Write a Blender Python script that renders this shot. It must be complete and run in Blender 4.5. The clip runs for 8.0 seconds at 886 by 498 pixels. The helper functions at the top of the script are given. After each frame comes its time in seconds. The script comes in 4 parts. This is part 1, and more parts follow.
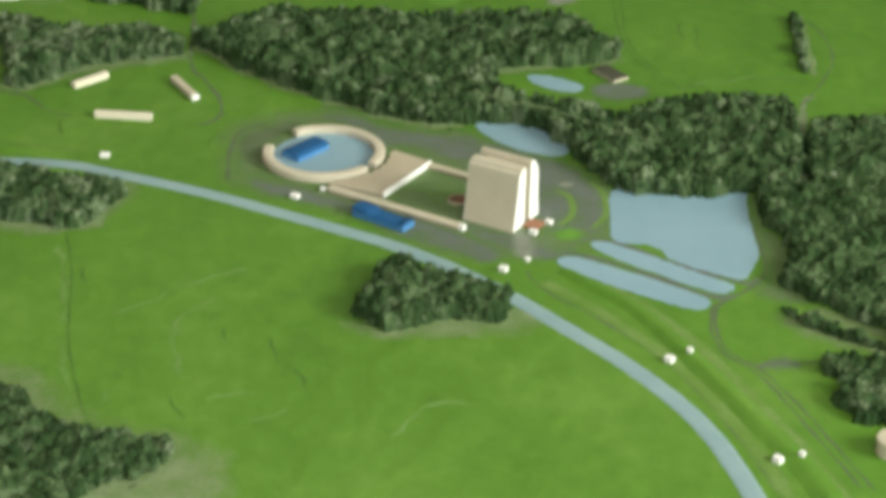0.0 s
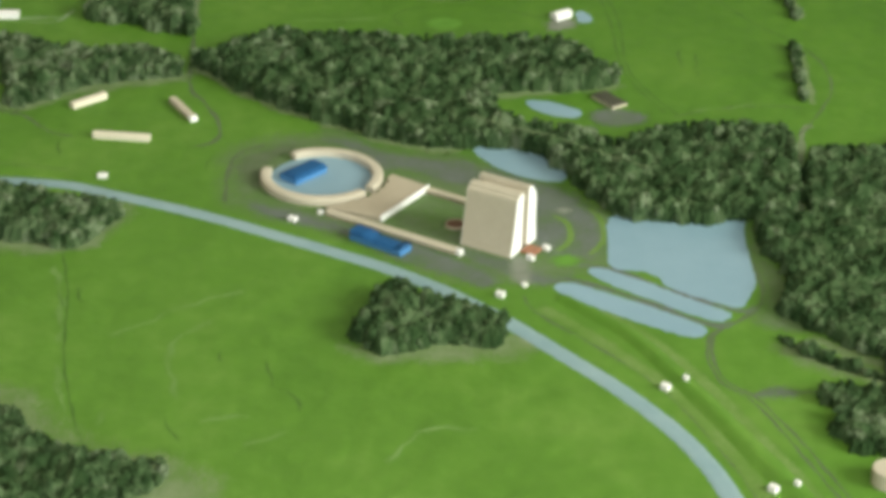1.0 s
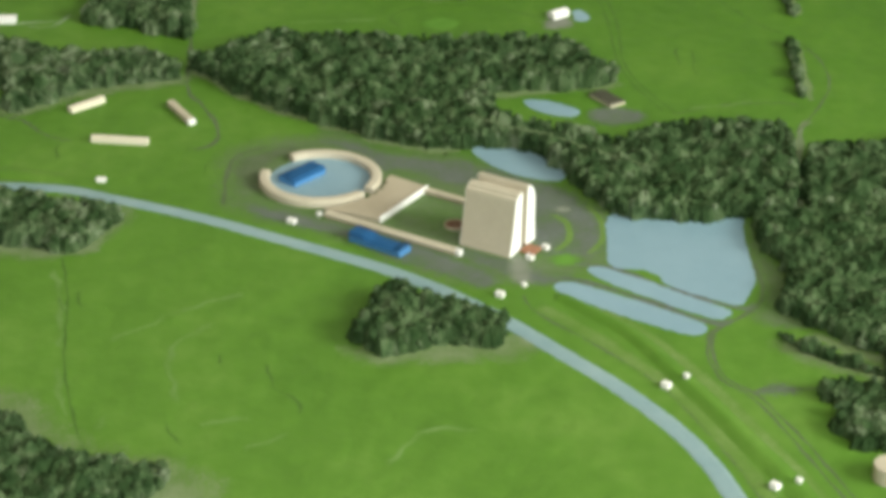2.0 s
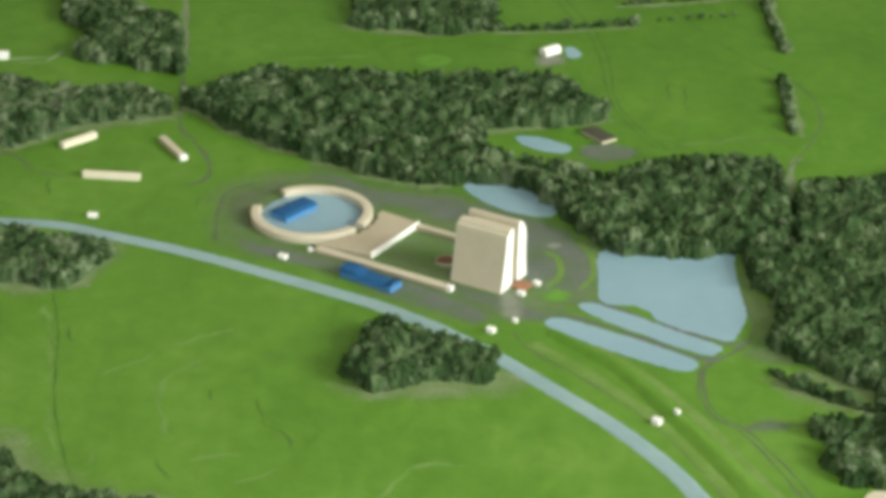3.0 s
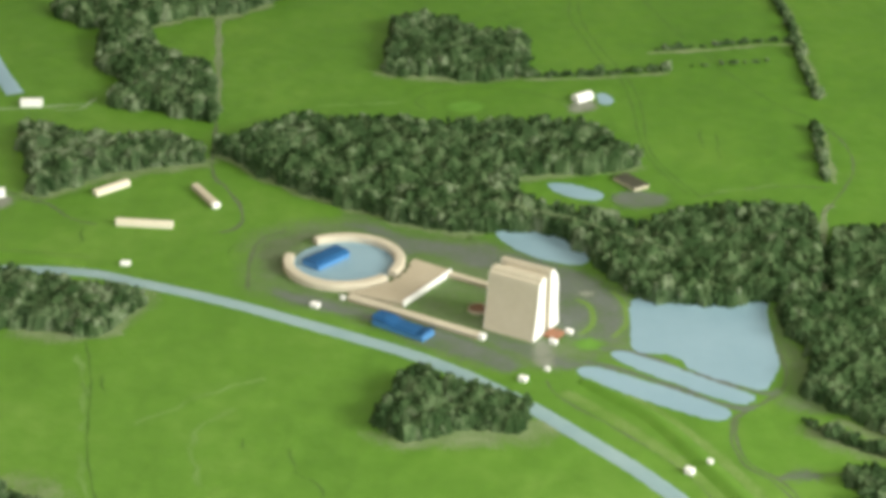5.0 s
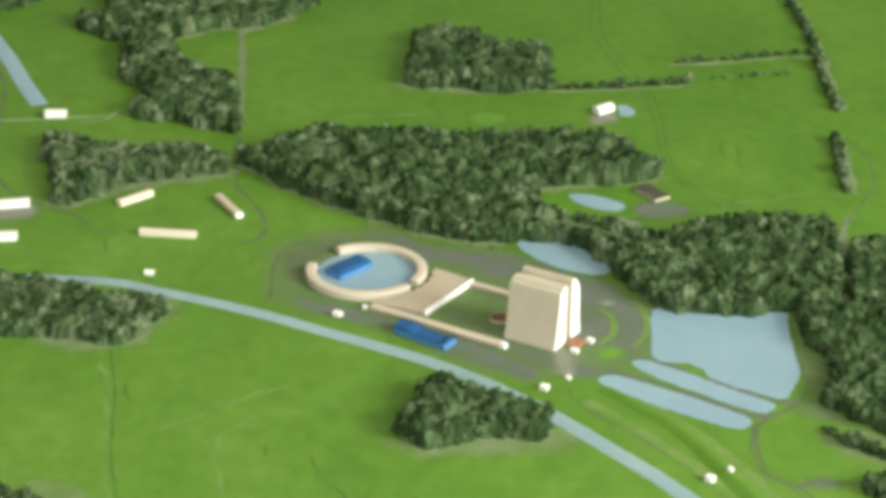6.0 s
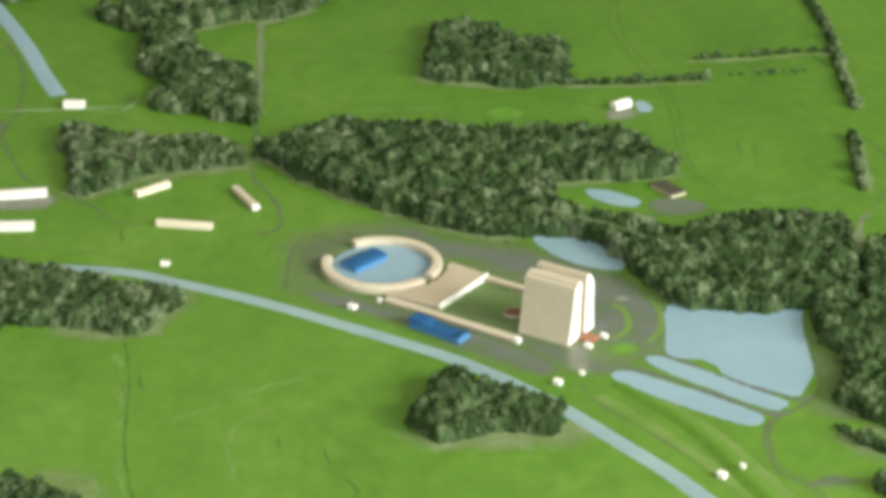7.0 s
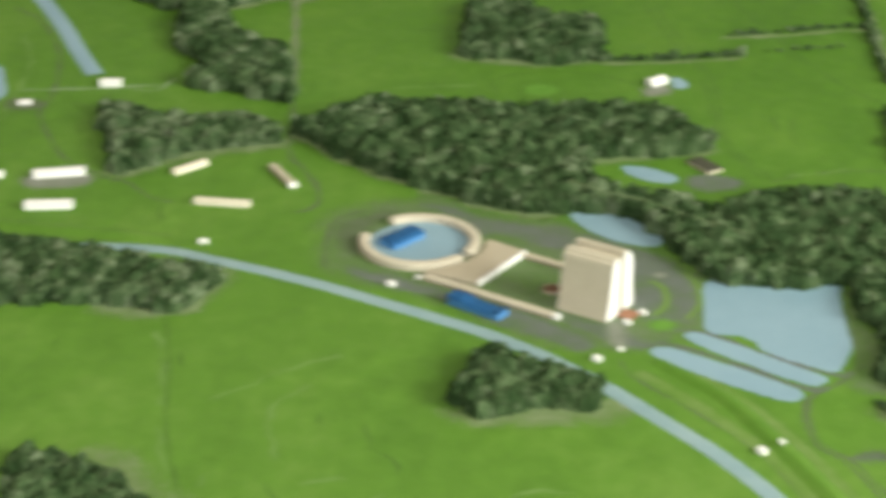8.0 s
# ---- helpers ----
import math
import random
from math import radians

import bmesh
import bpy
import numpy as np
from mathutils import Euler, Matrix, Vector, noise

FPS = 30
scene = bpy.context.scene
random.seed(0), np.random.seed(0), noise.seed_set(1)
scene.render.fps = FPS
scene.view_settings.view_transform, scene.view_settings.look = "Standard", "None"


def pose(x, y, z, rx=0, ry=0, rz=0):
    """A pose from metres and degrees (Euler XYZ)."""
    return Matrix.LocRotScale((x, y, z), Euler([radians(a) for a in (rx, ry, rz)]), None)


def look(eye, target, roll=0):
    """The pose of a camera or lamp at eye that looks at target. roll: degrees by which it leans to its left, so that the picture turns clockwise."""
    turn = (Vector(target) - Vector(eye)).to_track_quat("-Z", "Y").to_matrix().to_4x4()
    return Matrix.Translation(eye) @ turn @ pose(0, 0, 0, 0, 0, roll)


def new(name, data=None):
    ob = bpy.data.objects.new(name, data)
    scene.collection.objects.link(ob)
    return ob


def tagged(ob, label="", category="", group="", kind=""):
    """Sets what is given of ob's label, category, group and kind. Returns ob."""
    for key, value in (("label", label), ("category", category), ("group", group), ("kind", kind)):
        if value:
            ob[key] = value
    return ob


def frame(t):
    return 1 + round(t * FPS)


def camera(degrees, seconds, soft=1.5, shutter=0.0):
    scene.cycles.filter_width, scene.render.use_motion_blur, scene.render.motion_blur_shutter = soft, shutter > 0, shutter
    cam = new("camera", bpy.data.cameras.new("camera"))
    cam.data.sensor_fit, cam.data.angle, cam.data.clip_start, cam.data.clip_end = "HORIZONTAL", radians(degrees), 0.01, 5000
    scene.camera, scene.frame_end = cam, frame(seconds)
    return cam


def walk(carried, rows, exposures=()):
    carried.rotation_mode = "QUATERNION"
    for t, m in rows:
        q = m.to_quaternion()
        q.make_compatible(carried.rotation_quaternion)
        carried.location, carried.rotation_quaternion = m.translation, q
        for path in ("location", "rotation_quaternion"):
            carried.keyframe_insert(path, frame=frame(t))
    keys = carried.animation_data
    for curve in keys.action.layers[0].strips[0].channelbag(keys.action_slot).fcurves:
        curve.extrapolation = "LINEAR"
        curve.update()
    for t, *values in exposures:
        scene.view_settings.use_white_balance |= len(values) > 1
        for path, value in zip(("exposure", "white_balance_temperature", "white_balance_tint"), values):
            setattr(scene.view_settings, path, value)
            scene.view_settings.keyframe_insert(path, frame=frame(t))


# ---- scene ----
# A printed scale model of a site in the country, about 1:1000, on a plinth in an added, unseen hall.
# Plan lists are in millimetres: x along the canal side, y away from the viewer, z up from the board.
cam = camera(20.21, 8.0, soft=4.7, shutter=0.9)
walk(cam, [
    (0.0, pose(-0.0038, -1.9609, 0.9329, 62.344, -0.329, -1.029)),
    (0.5, pose(-0.0010, -1.9626, 0.9294, 63.068, -0.315, -1.180)),
    (1.0, pose(-0.0048, -1.9582, 0.9337, 62.857, -0.940, -0.820)),
    (1.2, pose(-0.0034, -1.9579, 0.9339, 62.395, -0.874, -0.583)),
    (2.3, pose(-0.0032, -1.9576, 0.9351, 63.248, -0.289, -1.206)),
    (2.5, pose(-0.0048, -1.9608, 0.9331, 63.550, -0.687, -1.297)),
    (3.0, pose(-0.0002, -1.9582, 0.9329, 63.715, -0.517, -1.142)),
    (3.5, pose(-0.0046, -1.9545, 0.9292, 63.642, -0.553, -1.008)),
    (4.0, pose(-0.0037, -1.9532, 0.9317, 63.864, -0.286, -0.977)),
    (4.5, pose(-0.0044, -1.9530, 0.9327, 64.499, -0.403, -0.962)),
    (4.7, pose(-0.0012, -1.9527, 0.9383, 64.477, -0.128, -0.697)),
    (5.8, pose(0.0019, -1.9675, 0.9427, 65.066, -0.255, -0.033)),
    (6.0, pose(0.0000, -1.9678, 0.9386, 65.008, 0.000, 0.000)),
    (6.5, pose(0.0015, -1.9682, 0.9382, 65.052, -0.013, 0.407)),
    (7.0, pose(0.0047, -1.9709, 0.9407, 64.852, -0.308, 0.670)),
    (7.5, pose(0.0002, -1.9720, 0.9373, 64.539, -0.467, 0.663)),
    (7.6, pose(-0.0010, -1.9726, 0.9382, 64.505, -0.360, 0.568)),
    (7.7, pose(-0.0023, -1.9732, 0.9392, 64.405, -0.252, 0.619)),
    (7.8, pose(-0.0035, -1.9738, 0.9401, 64.367, -0.145, 0.677)),
    (7.9, pose(-0.0048, -1.9744, 0.9411, 64.352, -0.037, 0.823)),
    (7.967, pose(-0.0060, -1.9750, 0.9420, 64.336, 0.070, 0.936)),
    (8.0, pose(-0.0060, -1.9750, 0.9420, 64.336, 0.070, 1.146)),
    (8.034, pose(-0.0060, -1.9750, 0.9420, 64.336, 0.070, 1.356)),
], exposures=[(0.0, -0.60, 6500, 6), (3.0, -0.58, 6500, 6.5), (4.0, -0.53, 6500, 8), (4.5, -0.42, 6550, 9), (5.8, -0.31, 6620, 10), (7.5, -0.33, 6620, 10), (8.0, -0.42, 6600, 9)])

MM = 0.001

# ---- world and light ----
world = bpy.data.worlds.new("world")
scene.world = world
world.use_nodes = True
sky = world.node_tree.nodes.new("ShaderNodeTexSky")
sky.sky_type = "NISHITA"
sky.sun_disc = False
sky.sun_elevation = radians(35)
sky.sun_rotation = radians(108)
world.node_tree.links.new(sky.outputs[0], world.node_tree.nodes["Background"].inputs[0])
world.node_tree.nodes["Background"].inputs[1].default_value = 0.1


def window_light(name, eye, target, sx, sy, watts, colour):
    data = bpy.data.lights.new(name, "AREA")
    data.shape, data.size, data.size_y, data.energy, data.color = "RECTANGLE", sx, sy, watts, colour
    ob = new(name, data)
    ob.matrix_world = look(eye, target)
    return ob


# added key light from the right; the window it fills is assumed
window_light("key_light_east", (4.48, -2.4, 2.2), (0, -0.1, 0), 2.2, 1.6, 500, (0.975, 0.97, 0.90))
# added fill for the tower's front and the shadows; no source known there
window_light("fill_light_south", (0.5, -3.98, 1.5), (0, 0, 0), 2.4, 1.6, 118, (0.95, 0.98, 1.0))

# ---- materials ----


SOFT = set()


def material(name, stops, scale, rough=0.8, bump=0.0, bump_scale=None, fine=0.25, per=None, spec=0.3, stretch=(1, 1, 1), drift=None, soft=0.0):
    """Two scales of noise through a colour ramp; per: 'object' shifts the ramp piece by piece;
    soft: the print thins out, unevenly by that much, where the sheet's 'cover' falls to nothing at its rim."""
    m = bpy.data.materials.new(name)
    m.use_nodes = True
    n, l = m.node_tree.nodes, m.node_tree.links
    b = n["Principled BSDF"]
    b.inputs["Roughness"].default_value = rough
    b.inputs["Specular IOR Level"].default_value = spec
    co = n.new("ShaderNodeTexCoord")
    mp = n.new("ShaderNodeMapping")
    mp.inputs["Scale"].default_value = stretch
    l.new(co.outputs["Object"], mp.inputs[0])
    big, small = n.new("ShaderNodeTexNoise"), n.new("ShaderNodeTexNoise")
    for tex, s, d in ((big, scale, 3), (small, scale * 7, 4)):
        tex.inputs["Scale"].default_value, tex.inputs["Detail"].default_value = s, d
        l.new(mp.outputs[0], tex.inputs["Vector"])
    mix = n.new("ShaderNodeMix")
    mix.inputs[0].default_value = fine
    l.new(big.outputs[0], mix.inputs[2])
    l.new(small.outputs[0], mix.inputs[3])
    value = mix.outputs[0]
    if per:
        geo = n.new("ShaderNodeObjectInfo")
        add = n.new("ShaderNodeMath")
        add.operation = "MULTIPLY_ADD"
        l.new(geo.outputs["Random"], add.inputs[0])
        add.inputs[1].default_value = 0.16
        sub = n.new("ShaderNodeMath")
        sub.operation = "SUBTRACT"
        l.new(value, sub.inputs[0])
        sub.inputs[1].default_value = 0.08
        l.new(sub.outputs[0], add.inputs[2])
        value = add.outputs[0]
    ramp = n.new("ShaderNodeValToRGB")
    e = ramp.color_ramp.elements
    while len(e) < len(stops):
        e.new(0.5)
    for k, (p, c) in enumerate(stops):
        e[k].position, e[k].color = p, (*c, 1)
    l.new(value, ramp.inputs[0])
    colour = ramp.outputs[0]
    if drift:  # the colour is tinted gradually over the board, from drift[0] to drift[1]
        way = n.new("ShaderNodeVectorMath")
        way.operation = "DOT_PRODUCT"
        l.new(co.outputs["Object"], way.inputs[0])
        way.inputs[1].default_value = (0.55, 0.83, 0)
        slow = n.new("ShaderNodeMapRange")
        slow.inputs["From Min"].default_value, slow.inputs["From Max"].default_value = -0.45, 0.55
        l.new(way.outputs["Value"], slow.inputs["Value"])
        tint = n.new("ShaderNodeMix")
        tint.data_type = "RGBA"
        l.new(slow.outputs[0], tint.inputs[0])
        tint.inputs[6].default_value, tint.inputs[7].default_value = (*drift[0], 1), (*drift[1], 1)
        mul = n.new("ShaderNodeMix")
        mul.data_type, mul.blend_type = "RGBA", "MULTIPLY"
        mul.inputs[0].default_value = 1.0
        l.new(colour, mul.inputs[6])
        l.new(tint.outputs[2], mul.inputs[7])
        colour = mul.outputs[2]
    l.new(colour, b.inputs["Base Color"])
    if soft:
        SOFT.add(name)
        cover = n.new("ShaderNodeAttribute")
        cover.attribute_name = "cover"
        uneven = n.new("ShaderNodeMath")
        uneven.operation = "MULTIPLY_ADD"
        l.new(big.outputs[0], uneven.inputs[0])
        uneven.inputs[1].default_value = soft
        uneven.inputs[2].default_value = -0.5 * soft
        both = n.new("ShaderNodeMath")
        both.operation = "ADD"
        l.new(cover.outputs["Fac"], both.inputs[0])
        l.new(uneven.outputs[0], both.inputs[1])
        # the cover is printed in fine dots: each one is there or not
        grid = n.new("ShaderNodeVectorMath")
        grid.operation = "SNAP"
        l.new(co.outputs["Object"], grid.inputs[0])
        grid.inputs[1].default_value = (0.0007, 0.0007, 1.0)
        dot = n.new("ShaderNodeTexWhiteNoise")
        l.new(grid.outputs[0], dot.inputs["Vector"])
        ease = n.new("ShaderNodeMath")
        ease.operation = "GREATER_THAN"
        l.new(both.outputs[0], ease.inputs[0])
        l.new(dot.outputs["Value"], ease.inputs[1])
        l.new(ease.outputs[0], b.inputs["Alpha"])
    if bump:
        bt = n.new("ShaderNodeTexNoise")
        bt.inputs["Scale"].default_value, bt.inputs["Detail"].default_value = bump_scale or scale * 5, 5
        l.new(mp.outputs[0], bt.inputs["Vector"])
        bn = n.new("ShaderNodeBump")
        bn.inputs["Strength"].default_value, bn.inputs["Distance"].default_value = 1.0, bump
        l.new(bt.outputs[0], bn.inputs["Height"])
        l.new(bn.outputs[0], b.inputs["Normal"])
    return m


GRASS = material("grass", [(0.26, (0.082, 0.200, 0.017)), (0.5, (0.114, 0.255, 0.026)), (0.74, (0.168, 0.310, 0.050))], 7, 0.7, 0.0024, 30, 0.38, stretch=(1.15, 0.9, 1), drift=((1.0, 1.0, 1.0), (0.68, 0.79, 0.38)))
WORN = material("worn_grass", [(0.3, (0.090, 0.185, 0.036)), (0.5, (0.118, 0.190, 0.066)), (0.7, (0.150, 0.200, 0.105))], 22, 0.85, 0.0006, 120, 0.4, soft=0.9)
BANK = material("bank_grass", [(0.3, (0.128, 0.262, 0.042)), (0.7, (0.175, 0.305, 0.080))], 30, 0.8, 0.0006, 160, soft=0.9)
BRIGHT = material("bright_grass", [(0.35, (0.098, 0.255, 0.022)), (0.7, (0.138, 0.315, 0.040))], 60, 0.8, 0.0004, 200, soft=0.2)
DRY = material("dry_grass", [(0.3, (0.118, 0.238, 0.032)), (0.5, (0.148, 0.262, 0.052)), (0.7, (0.188, 0.290, 0.085))], 35, 0.85, 0.0005, 160, 0.4, soft=0.9)
DITCH = material("ditch_grass", [(0.3, (0.064, 0.150, 0.020)), (0.7, (0.090, 0.185, 0.032))], 60, 0.85, soft=0.5)
VERGE = material("verge", [(0.3, (0.138, 0.220, 0.065)), (0.5, (0.188, 0.262, 0.110)), (0.7, (0.258, 0.318, 0.170))], 50, 0.85, 0.0005, 220, 0.4, soft=0.9)
LEAF = material("foliage", [(0.40, (0.019, 0.043, 0.013)), (0.485, (0.032, 0.063, 0.021)), (0.545, (0.053, 0.091, 0.034)), (0.63, (0.093, 0.139, 0.063))], 64, 0.9, 0.0006, 260, 0.3, spec=0.1, stretch=(1.3, 0.85, 0.7))
LEAF_MID = material("foliage_green", [(0.40, (0.024, 0.050, 0.016)), (0.485, (0.040, 0.075, 0.027)), (0.545, (0.061, 0.105, 0.041)), (0.63, (0.107, 0.154, 0.073))], 64, 0.9, 0.0006, 260, 0.3, spec=0.1, stretch=(1.3, 0.85, 0.7))
SCRUB = material("foliage_grey", [(0.39, (0.038, 0.072, 0.028)), (0.475, (0.062, 0.102, 0.042)), (0.535, (0.099, 0.142, 0.069)), (0.61, (0.160, 0.205, 0.119))], 64, 0.9, 0.0006, 260, 0.3, spec=0.1, stretch=(1.3, 0.85, 0.7))
RIDE = material("pale_ride", [(0.3, (0.085, 0.130, 0.050)), (0.7, (0.130, 0.175, 0.085))], 60, 0.9)
WATER = material("painted_water", [(0.3, (0.225, 0.365, 0.435)), (0.7, (0.275, 0.420, 0.490))], 12, 0.5, 0.0002, 60, spec=0.3)
CANAL = material("canal_water", [(0.3, (0.225, 0.355, 0.375)), (0.7, (0.31, 0.435, 0.44))], 25, 0.5, 0.0002, 90, spec=0.3)
ASPHALT = material("asphalt", [(0.36, (0.100, 0.165, 0.066)), (0.46, (0.124, 0.158, 0.110)), (0.6, (0.142, 0.168, 0.142)), (0.75, (0.182, 0.206, 0.178))], 32, 0.85, 0.0003, 200, 0.4, soft=0.5)
TRACK = material("track", [(0.3, (0.085, 0.140, 0.046)), (0.5, (0.108, 0.150, 0.070)), (0.7, (0.140, 0.175, 0.100))], 40, 0.85, fine=0.4, soft=0.5)
PALE = material("pale_track", [(0.3, (0.20, 0.29, 0.15)), (0.7, (0.28, 0.37, 0.23))], 50, 0.85, soft=0.6)
LANE = material("lane", [(0.3, (0.145, 0.205, 0.085)), (0.5, (0.180, 0.235, 0.120)), (0.7, (0.23, 0.275, 0.165))], 45, 0.85, fine=0.4, soft=0.6)
CREAM = material("cream_plaster", [(0.3, (0.515, 0.465, 0.34)), (0.7, (0.595, 0.545, 0.415))], 60, 0.8, 0.00012, 300, 0.4, "object")
WHITE = material("white_plaster", [(0.3, (0.88, 0.87, 0.82)), (0.7, (0.93, 0.92, 0.88))], 80, 0.65, 0.0002, 300)
BLUE = material("blue_paint", [(0.3, (0.016, 0.086, 0.215)), (0.7, (0.026, 0.118, 0.280))], 60, 0.8, 0.0002, 300, spec=0.15)
# the halls' blue made lighter, for walls turned to the light
BLUE_LIT = material("lit_blue_paint", [(0.3, (0.055, 0.200, 0.43)), (0.7, (0.080, 0.245, 0.50))], 60, 0.7, 0.0002, 300)
TAN = material("tan_plaster", [(0.3, (0.44, 0.385, 0.27)), (0.7, (0.51, 0.455, 0.335))], 40, 0.85, 0.00012, 300, 0.4)
IVORY = material("ivory_plaster", [(0.3, (0.74, 0.68, 0.52)), (0.7, (0.82, 0.76, 0.61))], 70, 0.7, 0.0002, 300)
RING = material("pale_cream_plaster", [(0.3, (0.54, 0.49, 0.365)), (0.7, (0.62, 0.57, 0.44))], 60, 0.8, 0.00012, 300, 0.4)
PAVING = material("pale_paving", [(0.3, (0.19, 0.215, 0.155)), (0.7, (0.26, 0.285, 0.225))], 60, 0.85, soft=0.6)
RED = material("brick_red", [(0.3, (0.27, 0.120, 0.068)), (0.7, (0.42, 0.22, 0.13))], 120, 0.8, 0.0003, 400)
BROWN = material("brown_paint", [(0.3, (0.13, 0.068, 0.035)), (0.7, (0.20, 0.11, 0.06))], 90, 0.8)
ROOF = material("grey_roof", [(0.3, (0.055, 0.058, 0.036)), (0.7, (0.088, 0.088, 0.058))], 60, 0.85)
BOARD = material("painted_board", [(0.3, (0.55, 0.54, 0.52)), (0.7, (0.62, 0.61, 0.59))], 3, 0.6)
PLASTER = material("wall_plaster", [(0.3, (0.72, 0.70, 0.66)), (0.7, (0.79, 0.77, 0.73))], 1.5, 0.9, 0.002, 30)
FLOOR = material("hall_floor", [(0.3, (0.22, 0.19, 0.16)), (0.7, (0.30, 0.26, 0.22))], 2, 0.5)
DARK_WALL = material("dark_wall", [(0.3, (0.20, 0.15, 0.10)), (0.7, (0.28, 0.21, 0.15))], 2, 0.6, stretch=(1, 1, 0.1))

# ---- helpers ----


def mesh(name, verts, faces, mat, mats=None, smooth=False):
    me = bpy.data.meshes.new(name)
    me.from_pydata([tuple(v) for v in verts], [], faces)
    me.materials.append(mat)
    if mats:
        for other in mats[0]:
            me.materials.append(other)
        me.polygons.foreach_set("material_index", mats[1])
    if smooth:
        me.polygons.foreach_set("use_smooth", [True] * len(me.polygons))
    me.update()
    return me


def part(name, bm, mat, parent, label=""):
    """Links a bmesh as one mesh object under a thing or a part."""
    bmesh.ops.recalc_face_normals(bm, faces=bm.faces)
    me = bpy.data.meshes.new(name)
    bm.to_mesh(me)
    bm.free()
    me.materials.append(mat)
    ob = new(name, me)
    ob.parent = parent
    if label:
        ob["label"] = label
    return ob


def thing(name, x, y, turn=0, z=0.0):
    """An Empty on the board at plan millimetres, turned by degrees."""
    ob = new(name)
    ob.matrix_world = pose(x * MM, y * MM, z * MM, 0, 0, turn)
    ob.empty_display_size = 0.01
    return ob


def bevelled(bm, width):
    bmesh.ops.bevel(bm, geom=list(bm.edges), offset=width * MM, segments=2, profile=0.6, affect="EDGES", clamp_overlap=True)
    return bm


def block(x0, x1, y0, y1, z0, z1, bevel=0.4):
    bm = bmesh.new()
    bmesh.ops.create_cube(bm, size=1)
    for v in bm.verts:
        v.co = Vector(((x0 + x1) / 2 + v.co.x * (x1 - x0), (y0 + y1) / 2 + v.co.y * (y1 - y0), (z0 + z1) / 2 + v.co.z * (z1 - z0))) * MM
    return bevelled(bm, bevel) if bevel else bm


def prism(profile, length, along="x", bevel=0.4):
    """A closed profile of (across, up), drawn out along x or y about its middle."""
    bm = bmesh.new()
    ends = []
    for s in (-0.5, 0.5):
        ends.append([bm.verts.new(Vector((s * length, a, b)) * MM if along == "x" else Vector((a, s * length, b)) * MM) for a, b in profile])
    bm.faces.new(ends[0])
    bm.faces.new(ends[1])
    k = len(profile)
    for i in range(k):
        bm.faces.new((ends[0][i], ends[0][(i + 1) % k], ends[1][(i + 1) % k], ends[1][i]))
    return bevelled(bm, bevel) if bevel else bm


def smooth_line(pts, step=4.0, closed=False):
    """A Catmull-Rom line through plan points, about one point every step millimetres."""
    p = [Vector((a, b)) for a, b in pts]
    n = len(p)
    out = []
    for i in range(n if closed else n - 1):
        a, b, c, d = (p[(i - 1) % n], p[i], p[(i + 1) % n], p[(i + 2) % n]) if closed else (p[max(i - 1, 0)], p[i], p[i + 1], p[min(i + 2, n - 1)])
        k = max(2, int((c - b).length / step))
        for j in range(k):
            t = j / k
            out.append(0.5 * ((2 * b) + (c - a) * t + (2 * a - 5 * b + 4 * c - d) * t * t + (3 * b - a - 3 * c + d) * t ** 3))
    if not closed:
        out.append(p[-1])
    return out


LIFT = [0.0]  # each sheet lies a hair above the one before


def ribbon(name, pts, width, mat, z, label, category, wobble=0.08, crown=0.0, kind="structure", jag=0.0):
    """A strip of that width along a smooth plan line, with a thin edge; crown: height of its middle."""
    line = smooth_line(pts)
    LIFT[0] += 0.03
    z = 0.05 + LIFT[0] * 0.1 if mat.name in SOFT else z + LIFT[0] * 0.25
    rnd = random.Random(name + str(pts[0]))
    w0, w1 = (width, width) if not isinstance(width, tuple) else width
    turns = [rnd.uniform(0, 6.28) for k in range(3)]
    verts, faces = [], []
    for i, p in enumerate(line):
        d = (line[min(i + 1, len(line) - 1)] - line[max(i - 1, 0)]).normalized()
        side = Vector((-d.y, d.x))
        w = (w0 + (w1 - w0) * i / (len(line) - 1)) / 2
        if jag:  # wanders a little to both sides, and swells and thins
            p = p + side * jag * (0.6 * math.sin(i * 0.7 + turns[0]) + 0.4 * math.sin(i * 1.3 + turns[1]))
            w *= 0.85 + 0.3 * math.sin(i * 0.45 + turns[2])
        for s in (-1, -0.85, -0.4, 0, 0.4, 0.85, 1):
            q = p + side * (w * s * (1 + rnd.uniform(-wobble, wobble)))
            flat = 0.0 if abs(s) == 1 and mat.name not in SOFT else 0.4 * z
            verts.append((q.x * MM, q.y * MM, (flat + crown * (0.5 + 0.5 * math.cos(math.pi * s))) * MM))
        if i:
            a = (i - 1) * 7
            faces += [(a + k, a + k + 1, a + k + 8, a + k + 7) for k in range(6)]
    me = mesh(name, verts, faces, mat, smooth=True)
    if mat.name in SOFT:
        n = len(line)
        ends = [min(1.0, 0.25 + 0.25 * i, 0.25 + 0.25 * (n - 1 - i)) for i in range(n)]
        if jag > 1:
            ends = [e * (0.75 + 0.3 * math.sin(i * 0.5 + turns[1])) for i, e in enumerate(ends)]
        me.attributes.new("cover", "FLOAT", "POINT").data.foreach_set("value", [c * e for e in ends for c in ((0.0, 0.45, 1.0, 1.0, 1.0, 0.45, 0.0) if max(w0, w1) > 9 else (0.45, 0.9, 1.1, 1.2, 1.1, 0.9, 0.45))])
    return tagged(new(name, me), label, category, kind=kind)


